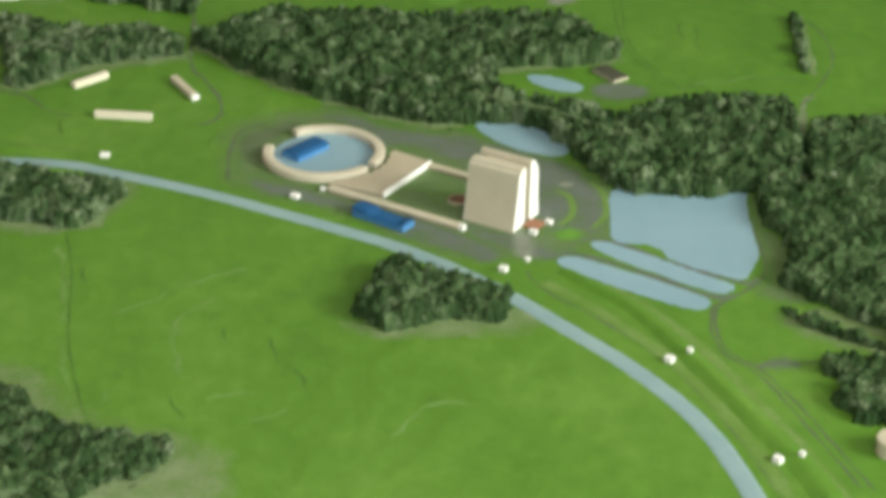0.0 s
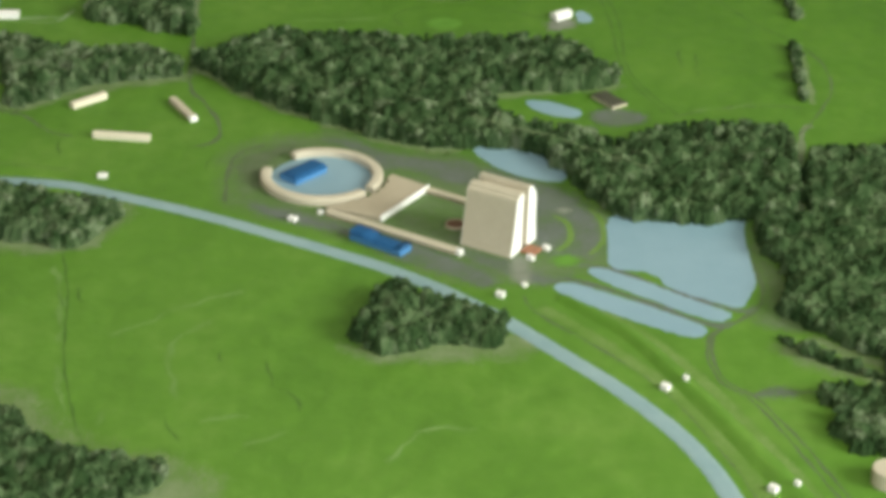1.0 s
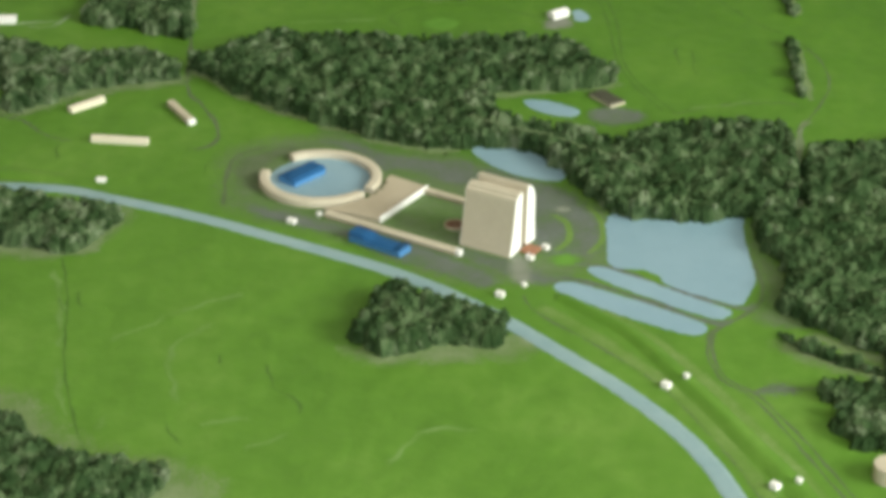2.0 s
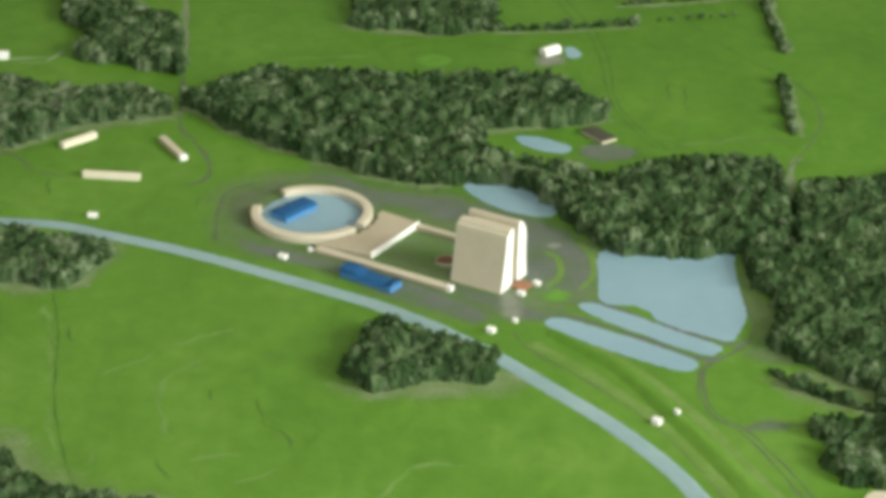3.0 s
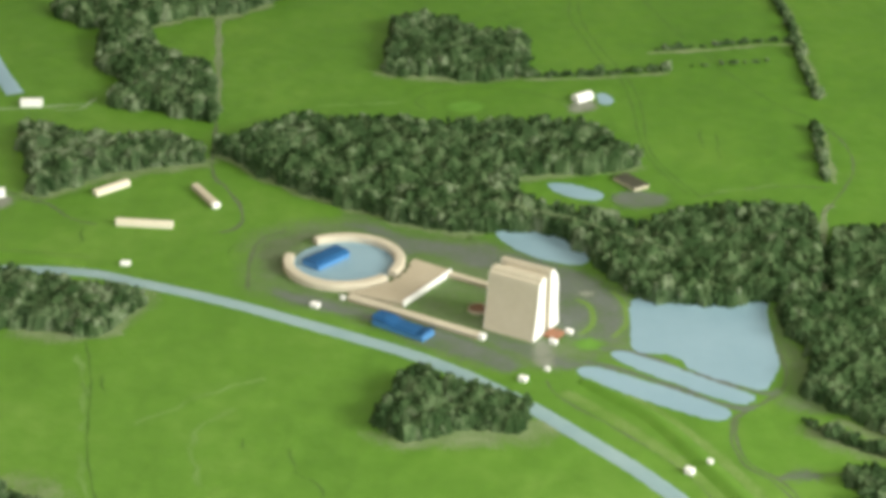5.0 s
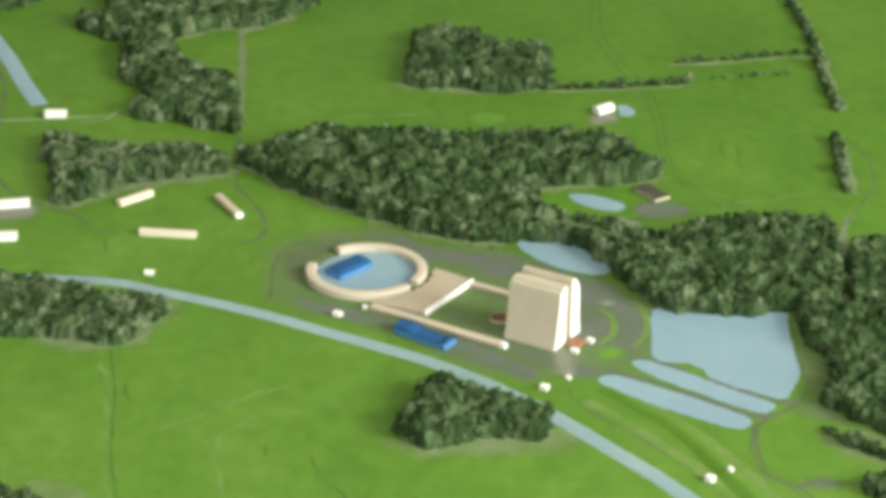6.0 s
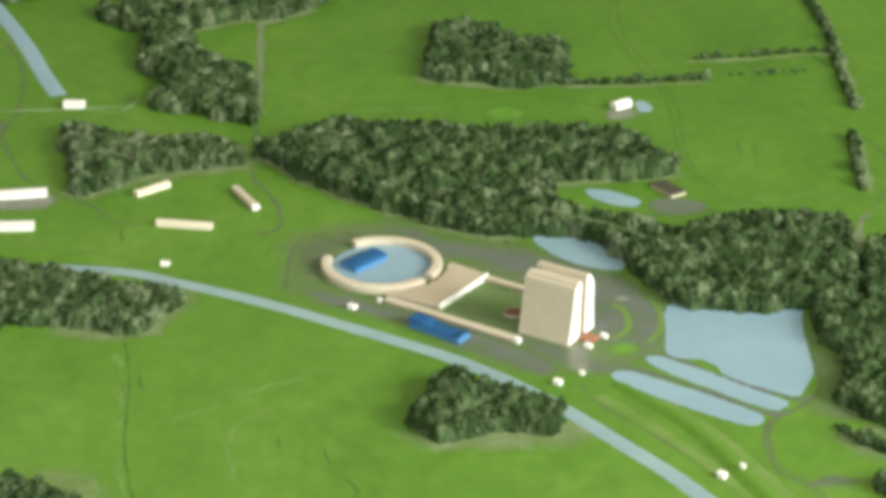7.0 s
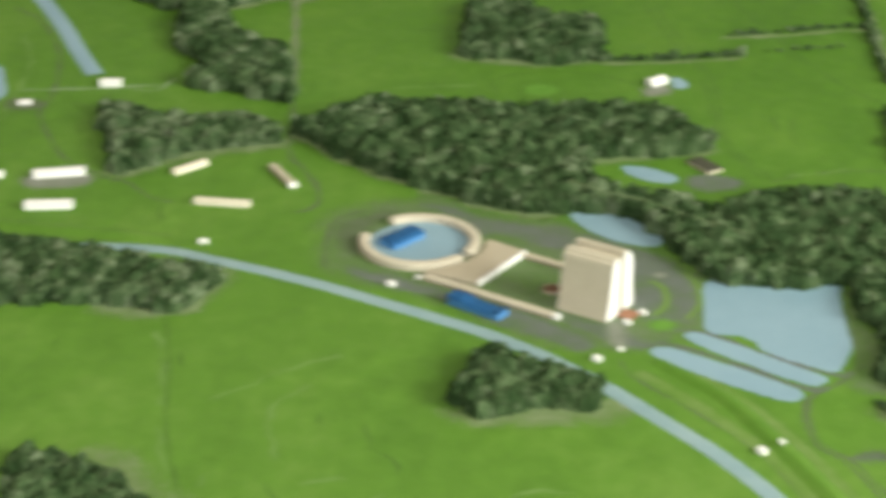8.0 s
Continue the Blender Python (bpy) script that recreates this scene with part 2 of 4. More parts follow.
def inside(poly, pts):
    c = np.zeros(len(pts), bool)
    for (x0, y0), (x1, y1) in zip(poly, np.roll(poly, -1, 0)):
        if y0 != y1:
            hit = ((y0 > pts[:, 1]) != (y1 > pts[:, 1])) & (pts[:, 0] < (x1 - x0) * (pts[:, 1] - y0) / (y1 - y0) + x0)
            c ^= hit
    return c


def rim_distance(poly, pts):
    """How far each plan point lies inside a closed outline, in millimetres; negative outside."""
    best = np.full(len(pts), 1e9)
    for a, b in zip(poly, np.roll(poly, -1, 0)):
        d = b - a
        t = np.clip(((pts - a) @ d) / max(d @ d, 1e-9), 0, 1)
        best = np.minimum(best, np.hypot(*(pts - a - t[:, None] * d).T))
    return np.where(inside(poly, pts), best, -best)


def soft_patch(name, pts, mat, label, category, fade=6.0, kind="structure", step=3.0):
    """A thin printed sheet whose cover fades out over that many millimetres across its outline."""
    LIFT[0] += 0.03
    z = 0.02 + LIFT[0] * 0.04
    poly = np.array([(p.x, p.y) for p in smooth_line(pts, 5.0, True)])
    (x0, y0), (x1, y1) = poly.min(0) - fade, poly.max(0) + fade
    gx, gy = np.meshgrid(np.arange(x0, x1 + step, step), np.arange(y0, y1 + step, step))
    ny, nx = gx.shape
    p = np.stack([gx.ravel(), gy.ravel()], 1)
    cover = np.clip(0.5 + rim_distance(poly, p) / fade, 0, 1)
    k = (np.arange(ny - 1)[:, None] * nx + np.arange(nx - 1)).ravel()
    quads = np.stack([k, k + 1, k + nx + 1, k + nx], 1)
    quads = quads[cover[quads].max(1) > 0]
    used, back = np.unique(quads, return_inverse=True)
    verts = np.column_stack([p[used], np.full(len(used), z)]) * MM
    me = mesh(name, verts.tolist(), back.reshape(-1, 4).tolist(), mat)
    me.attributes.new("cover", "FLOAT", "POINT").data.foreach_set("value", cover[used].astype(np.float32))
    return tagged(new(name, me), label, category, kind=kind)


def patch(name, pts, mat, z, label, category, kind="structure", step=4.0, rough=0.9, fade=0.0):
    """A flat sheet with a smooth, slightly uneven outline and a rolled edge, z tenths of a millimetre proud; soft prints fade out instead."""
    if mat.name in SOFT:
        return soft_patch(name, pts, mat, label, category, fade or 9.0, kind)
    rnd = random.Random(str(pts[0]))
    LIFT[0] += 0.03
    z += LIFT[0]
    line = [p + Vector((rnd.uniform(-rough, rough), rnd.uniform(-rough, rough))) for p in smooth_line(pts, step, True)]
    bm = bmesh.new()
    top = [bm.verts.new((p.x * MM, p.y * MM, z * 0.1 * MM)) for p in line]
    low = [bm.verts.new((p.x * MM, p.y * MM, 0)) for p in line]
    face = bm.faces.new(top)
    k = len(top)
    for i in range(k):
        bm.faces.new((low[i], low[(i + 1) % k], top[(i + 1) % k], top[i]))
    bmesh.ops.triangulate(bm, faces=[face])
    bmesh.ops.recalc_face_normals(bm, faces=bm.faces)
    me = bpy.data.meshes.new(name)
    bm.to_mesh(me)
    bm.free()
    me.materials.append(mat)
    return tagged(new(name, me), label, category, kind=kind)


def oval(x, y, rx, ry, turn=0, n=14):
    c, s = math.cos(radians(turn)), math.sin(radians(turn))
    return [(x + rx * math.cos(a) * c - ry * math.sin(a) * s, y + rx * math.cos(a) * s + ry * math.sin(a) * c) for a in (2 * math.pi * i / n for i in range(n))]


# ---- setting: unseen hall added to bounce light, plinth, board ----


def slab_object(name, x0, x1, y0, y1, z0, z1, mat, label, category):
    bm = bmesh.new()
    bmesh.ops.create_cube(bm, size=1)
    for v in bm.verts:
        v.co = Vector(((x0 + x1) / 2 + v.co.x * (x1 - x0), (y0 + y1) / 2 + v.co.y * (y1 - y0), (z0 + z1) / 2 + v.co.z * (z1 - z0)))
    me = bpy.data.meshes.new(name)
    bm.to_mesh(me)
    bm.free()
    me.materials.append(mat)
    return tagged(new(name, me), label, category, kind="structure")


slab_object("floor", -3.2, 4.7, -4.2, 4.2, -0.95, -0.80, FLOOR, "plain brown hall floor", "floor")
slab_object("wall_north", -3.2, 4.7, 4.0, 4.2, -0.8, 3.6, PLASTER, "plain white plaster wall", "wall")
# the unseen south wall is built round an opening for the fill light, behind the viewer
slab_object("wall_south_below", -3.2, 4.7, -4.2, -4.0, -0.8, 0.65, PLASTER, "plain white wall below the fill light opening", "wall")
slab_object("wall_south_above", -3.2, 4.7, -4.2, -4.0, 2.35, 3.6, PLASTER, "plain white wall above the fill light opening", "wall")
slab_object("wall_south_west", -3.2, -0.75, -4.2, -4.0, 0.65, 2.35, PLASTER, "plain white wall beside the fill light opening", "wall")
slab_object("wall_south_east", 1.75, 4.7, -4.2, -4.0, 0.65, 2.35, PLASTER, "plain white wall beside the fill light opening", "wall")
# unseen wall, kept dark so little light bounces onto left-facing sides
slab_object("wall_west", -3.2, -3.0, -4.0, 4.0, -0.8, 3.6, DARK_WALL, "plain dark brown wall that cuts bounced light", "wall")
# the unseen east wall is built round the high opening made for the key light
slab_object("wall_east_below", 4.5, 4.7, -4.0, 4.0, -0.8, 1.35, PLASTER, "plain white wall below the key light opening", "wall")
slab_object("wall_east_above", 4.5, 4.7, -4.0, 4.0, 3.05, 3.6, PLASTER, "plain white wall above the key light opening", "wall")
slab_object("wall_east_front", 4.5, 4.7, -4.0, -3.55, 1.35, 3.05, PLASTER, "plain white wall beside the key light opening", "wall")
slab_object("wall_east_back", 4.5, 4.7, -1.25, 4.0, 1.35, 3.05, PLASTER, "plain white wall beside the key light opening", "wall")
slab_object("ceiling", -3.2, 4.7, -4.2, 4.2, 3.6, 3.75, PLASTER, "plain white ceiling", "ceiling")
slab_object("plinth", -0.86, 0.86, -0.78, 1.16, -0.80, -0.03, BOARD, "plain white plinth under the model", "plinth")


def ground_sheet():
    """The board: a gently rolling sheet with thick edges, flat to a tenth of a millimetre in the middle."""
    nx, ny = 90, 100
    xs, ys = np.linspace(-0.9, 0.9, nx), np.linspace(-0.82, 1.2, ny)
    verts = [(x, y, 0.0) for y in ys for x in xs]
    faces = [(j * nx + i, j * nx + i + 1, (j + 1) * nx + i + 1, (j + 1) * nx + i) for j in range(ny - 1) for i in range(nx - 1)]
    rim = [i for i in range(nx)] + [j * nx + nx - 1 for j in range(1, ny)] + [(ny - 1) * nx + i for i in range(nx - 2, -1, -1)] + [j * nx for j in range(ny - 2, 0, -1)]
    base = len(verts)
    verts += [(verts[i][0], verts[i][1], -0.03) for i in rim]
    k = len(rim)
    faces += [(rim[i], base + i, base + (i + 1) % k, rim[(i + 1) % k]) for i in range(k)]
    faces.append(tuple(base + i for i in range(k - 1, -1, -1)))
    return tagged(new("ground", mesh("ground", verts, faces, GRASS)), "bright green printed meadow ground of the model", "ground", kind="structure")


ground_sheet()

# ---- water ----
ribbon("canal", [(-434, -16), (-347, -14), (-287, -22), (-247, -39), (-197, -62), (-147, -88), (-99, -117), (-51, -146), (-5, -176), (40, -214), (83, -259), (124, -311), (163, -362), (199, -421), (219, -468), (230, -507), (240, -553), (248, -607)], (14, 16.2), CANAL, 1.0, "pale grey-blue curving canal through the meadows", "canal", 0.05)
patch("pond", [(178, -78), (200, -73), (238, -76), (262, -78), (292, -63), (289, -110), (288, -151), (288, -191), (279, -218), (269, -235), (233, -215), (215, -199), (211, -185), (198, -174), (191, -174), (173, -167), (173, -131)], WATER, 2.5, "large pale blue pond beside the wood", "pond")
patch("pond", [(154, -174), (164, -169), (190, -186), (232, -220), (261, -244), (257, -254), (246, -257), (205, -227), (167, -194)], WATER, 2.5, "long narrow pale blue basin between banks", "pond")
patch("pond", [(124, -204), (137, -195), (170, -214), (208, -241), (238, -266), (236, -281), (221, -281), (184, -258), (142, -225)], WATER, 2.5, "long pale blue basin with rounded ends", "pond")
patch("pond", [(68, 61), (90, 67), (119, 52), (136, 35), (147, 5), (136, -8), (107, 3), (83, 24), (71, 45)], WATER, 2.5, "pale blue pond at the edge of the wood", "pond")
patch("pond", [(118, 165), (136, 167), (166, 147), (168, 134), (154, 129), (129, 143)], WATER, 2.5, "small pale blue pond in a clearing", "pond")
patch("pond", [(178, 389), (186, 393), (194, 378), (191, 364), (181, 364)], WATER, 2.5, "tiny pale blue pond beside a house", "pond")
ribbon("channel", [(-558, 743), (-521, 656), (-486, 579), (-460, 517), (-438, 458), (-411, 392)], 18, WATER, 1.0, "pale blue channel with a blunt end", "canal", 0.03)
patch("pond", [(-535, 410), (-512, 411), (-501, 377), (-494, 331), (-518, 318)], WATER, 2.5, "pale blue pond at a grassy bank", "pond")

# ---- roads, tracks and paved ground ----
patch("worn_ground", [(-152, 33), (-134, 61), (-94, 81), (-48, 98), (-12, 61), (38, 47), (66, 41), (107, 2), (147, -36), (172, -56), (178, -89), (174, -141), (159, -171), (127, -196), (103, -199), (53, -191), (7, -161), (-40, -120), (-88, -91), (-117, -76), (-143, -56)], WORN, 0.8, "muted grey-green worn ground round the buildings", "ground", fade=30)
def track(s, pts, width=2.2, mat=None):
    return ribbon("track", pts, max(width * 1.1, 2.3), mat or TRACK, 0.3, s, "track", 0.15, jag=0.5)


track("narrow grey track along the canal", [(99, -217), (110, -248), (151, -298), (186, -346), (204, -379), (235, -462), (249, -514), (262, -560)], 2.2)
track("narrow grey road past the basins", [(289, -140), (291, -170), (292, -204), (287, -229), (272, -251), (254, -267), (241, -284), (238, -300)], 4.6)
for pts in ([(243, -284), (237, -303), (236, -322), (242, -352), (261, -378), (275, -413), (286, -448), (292, -467), (314, -537)], [(245, -284), (240, -305), (240, -322), (246, -351), (265, -374), (280, -410), (292, -441), (300, -468), (322, -538)]):
    track("thin grey double road past the dike", pts, 2.4)
track("grey farm track with a widened end", [(261, -373), (279, -363), (298, -366), (316, -364)], 4)
track("dark grey road on the bank between the basins", [(126, -186), (157, -199), (204, -233), (245, -264), (262, -258)], 7, ASPHALT)
track("dark grey road on the bank between the basins", [(141, -163), (173, -171), (211, -202), (268, -240), (283, -231)], 6, ASPHALT)
patch("yard", [(268, -370), (280, -358), (294, -363), (294, -372), (276, -373)], ASPHALT, 2.4, "small grey yard on a farm track", "yard")
track("thin grey footpath across the meadow", [(-275, -146), (-262, -217), (-252, -325), (-235, -408), (-223, -451)], 1.9, DITCH)
track("grey lane between the woods", [(-227, 660), (-212, 484), (-203, 334), (-197, 199), (-182, 160), (-165, 115), (-162, 81), (-170, 65), (-186, 59)], 4)
track("pale grey lane beside the wood", [(-226, 679), (-213, 499), (-202, 334)], 10, LANE)
track("pale grey lane through the large wood", [(379, 119), (365, 88), (339, -84)], 8, LANE)
track("grey road from the halls to the sheds", [(-530, 590), (-496, 553), (-465, 481), (-451, 412), (-446, 334), (-451, 292), (-440, 251), (-417, 193), (-397, 164), (-357, 130), (-344, 124)], 3.2)
track("thin grey road beside the sheds", [(-419, 123), (-378, 132), (-346, 126), (-316, 90), (-291, 78)], 3)
track("thin grey road along the wood's edge", [(-356, 123), (-341, 144), (-310, 170), (-280, 191), (-202, 210)], 3)
track("narrow grey road round the ring building", [(-114, 65), (-141, 47), (-149, 6), (-148, -56)], 4)
track("thin grey double road over the fields", [(168, 776), (171, 717), (170, 702), (163, 620), (174, 556), (189, 483), (205, 436), (212, 357), (213, 272), (222, 210), (246, 142)], 2, DITCH)
track("thin grey double road over the fields", [(178, 776), (181, 717), (177, 702), (175, 621), (186, 544), (214, 426), (221, 347), (219, 263), (231, 201), (259, 134)], 2, DITCH)
track("thin grey track bending round a hedge", [(254, 134), (293, 152), (336, 160), (378, 157)], 2)
track("thin grey track bending round a hedge", [(397, 305), (411, 255), (408, 193), (379, 123), (362, 93)], 2)
track("faint track across the fields", [(240, 700), (240, 704), (272, 584), (289, 534), (323, 439), (360, 360), (391, 318), (412, 266)], 1.8, DITCH)
track("faint looping track on the meadow", [(6, 348), (-5, 366), (0, 386), (20, 400), (60, 408), (100, 400), (146, 372)], 2.2, DITCH)
track("pale track beside a small hall", [(-479, 348), (-411, 354), (-373, 360), (-336, 364)], 4, PALE)
track("pale track beside a small hall", [(-371, 351), (-343, 351), (-327, 384)], 3, PALE)
patch("car_park", [(-69, 77), (-43, 74), (-7, 47), (38, 33), (66, 29), (63, -14), (33, -2), (3, 19), (-12, 14), (-32, 47)], ASPHALT, 2.4, "dark grey asphalt car park behind the ring building", "car park")
patch("forecourt", [(-142, 29), (-123, 49), (-94, 65), (-93, 52), (-117, 21), (-117, -23), (-135, -14)], TRACK, 1.6, "dark grey forecourt beside the ring building", "forecourt")
patch("road", [(-128, -53), (-108, -62), (-69, -83), (-30, -105), (22, -136), (76, -186), (66, -204), (30, -176), (3, -159), (-44, -115), (-88, -91), (-117, -73)], ASPHALT, 2.4, "dark grey road along the canal buildings", "road")
patch("road", [(23, -126), (54, -137), (93, -159), (122, -186), (140, -181), (137, -193), (107, -196), (72, -166)], ASPHALT, 2.4, "grey paved strip before the tower block", "road")
patch("paving", [(38, 27), (67, 19), (91, 12), (118, -8), (144, -27), (158, -53), (168, -80), (168, -128), (152, -152), (128, -150), (112, -131), (112, -67), (100, -30), (57, -6)], ASPHALT, 2.4, "grey paving behind and beside the tower block", "forecourt", fade=16)
# pale patch standing for the tower's faint reflection on the ground
patch("paving", [(93, -153), (106, -153), (105, -195), (93, -195)], PAVING, 2.4, "pale streak before the tower block, standing for its reflection", "paving", fade=7)
ribbon("verge", [(130, -73), (142, -89), (142, -120), (129, -141)], 6, DRY, 1.0, "curved green strip in the round forecourt", "verge")
ribbon("verge", [(162, -58), (171, -83), (170, -120), (156, -146)], 5, DRY, 1.0, "curved green strip in the round forecourt", "verge")
patch("lawn", [(126, -153), (138, -146), (149, -153), (144, -165), (130, -165)], BRIGHT, 3.4, "bright green oval lawn beside the tower block", "lawn")
patch("yard", [(179, 140), (198, 150), (226, 136), (222, 118), (195, 111), (179, 121)], ASPHALT, 2.4, "grey oval yard in a clearing", "yard")
patch("lawn", [(26, 358), (42, 372), (62, 363), (57, 346), (37, 343)], BRIGHT, 2.5, "bright green oval patch on the meadow", "lawn", fade=4)
patch("courtyard", oval(58, -106, 24, 22), WORN, 1.6, "grey-green round courtyard before the tower block", "courtyard")

# ---- thin pale grass round the woods ----
for pts, fade in (([(-300, -372), (-262, -400), (-238, -438), (-200, -456), (-160, -470), (-130, -500), (-128, -545), (-150, -600), (-240, -600), (-300, -480)], 34), ([(-40, -306), (-14, -322), (40, -322), (96, -312), (104, -284), (60, -286), (-10, -300)], 18),
                  ([(-340, -118), (-300, -126), (-270, -134), (-240, -112), (-226, -76), (-232, -60), (-250, -80), (-262, -118), (-284, -150), (-330, -142)], 16), ([(-368, 140), (-340, 140), (-300, 172), (-205, 208), (-210, 224), (-300, 196), (-360, 164)], 14),
                  ([(-40, 440), (50, 424), (112, 440), (112, 462), (50, 446), (-36, 456)], 14), ([(20, 52), (66, 64), (110, 58), (112, 70), (66, 78), (16, 66)], 12), ([(92, 172), (150, 186), (206, 196), (204, 210), (140, 198), (84, 184)], 12),
                  ([(300, -290), (340, -318), (400, -352), (400, -376), (340, -346), (296, -310)], 16)):
    soft_patch("verge", pts, VERGE, "pale thin grass at the foot of a wood", "verge", fade)

patch("verge", [(294, -84), (303, -120), (304, -160), (316, -200), (308, -240), (324, -272), (296, -268), (280, -250), (291, -215), (292, -170), (288, -130)], WORN, 2.4, "muted olive grass between pond and wood", "verge", fade=14)
patch("verge", [(262, -50), (276, -48), (284, -70), (277, -80), (268, -68)], VERGE, 2.4, "pale spit of grass at the pond's corner", "verge", fade=5)

# ---- banks and ditches ----
ribbon("dike", [(130, -221), (155, -250), (183, -287), (218, -363), (250, -440), (277, -507), (292, -560)], (15, 24), GRASS, 0.2, "long low grass dike along the canal", "dike", 0.04, 3.0)
# dry grass, its pale colour also carrying the dike's lit right flank
ribbon("bank", [(156, -237), (188, -276), (230, -355), (260, -432), (286, -502), (301, -557)], (11, 17), DRY, 0.3, "paler strip of grass beside the dike", "bank", 0.1)
ribbon("bank", [(111, -236), (152, -286), (187, -337), (208, -375), (240, -459), (255, -514), (266, -560)], 15, DRY, 0.2, "paler strip of grass beside the canal track", "bank", 0.1)
ribbon("dike", [(-454, 33), (-392, 21), (-341, 12), (-289, 0)], 22, GRASS, 0.2, "low grass dike beside the canal", "dike", 0.04, 1.8)
for pts in ([(-279, -170), (-267, -222), (-258, -300)], [(-257, -330), (-247, -385), (-240, -405)], [(-222, -287), (-194, -266), (-182, -251), (-156, -232), (-124, -213)], [(-143, -264), (-166, -286), (-174, -317), (-167, -360), (-161, -386)], [(-9, -468), (7, -443), (19, -423), (58, -422)], [(-110, -448), (-78, -425)], [(-144, -413), (-108, -404)], [(-217, -420), (-215, -404), (-205, -400)], [(-108, 358), (-71, 364), (-40, 366), (-15, 372)], [(271, 147), (315, 157), (332, 166)], [(-486, 265), (-483, 346), (-482, 424), (-505, 506)]):
    ribbon("bank", pts, 5.5, BANK, 0.25, "thin pale green bank on the meadow", "bank", 0.15, jag=2.0)
for pts in ([(-99, -326), (-93, -360), (-77, -377), (-71, -400)], [(-169, -409), (-163, -428), (-156, -444)], [(289, 290), (286, 248), (286, 227)], [(273, 297), (272, 248)], [(-255, -207), (-249, -236)], [(-304, 73), (-301, 37)], [(-167, 34), (-169, 6)], [(-136, -309), (-133, -326)], [(-267, -220), (-262, -248)]):
    ribbon("ditch", pts, 2.8, DITCH, 0.25, "thin dark green ditch on the meadow", "ditch", 0.15, jag=1.5)

# ---- woods ----
_ico = bmesh.new()
bmesh.ops.create_icosphere(_ico, subdivisions=2, radius=1.0)
_ico.verts.ensure_lookup_table()
ICO_V = np.array([v.co[:] for v in _ico.verts])
ICO_F = np.array([[v.index for v in f.verts] for f in _ico.faces])
_ico.free()


def crowns(rng, centres, sizes):
    """Lumpy tree crowns as one list of points and triangles, in metres."""
    n = len(centres)
    v = np.repeat(ICO_V[None], n, 0)
    v = v * (1 + rng.uniform(-0.42, 0.42, (n, len(ICO_V), 1)))
    a = rng.uniform(0, 2 * np.pi, n)
    stretch = rng.uniform(0.75, 1.35, (n, 1, 3)) * np.array([1, 1, 1.0])
    v = v * stretch
    c, s = np.cos(a)[:, None], np.sin(a)[:, None]
    v = np.stack([v[..., 0] * c - v[..., 1] * s, v[..., 0] * s + v[..., 1] * c, v[..., 2]], -1)
    v = v * sizes[:, None, None] + centres[:, None]
    v[..., 2] = np.maximum(v[..., 2], 0.0)
    f = ICO_F[None] + (np.arange(n) * len(ICO_V))[:, None, None]
    return v.reshape(-1, 3) * MM, f.reshape(-1, 3)


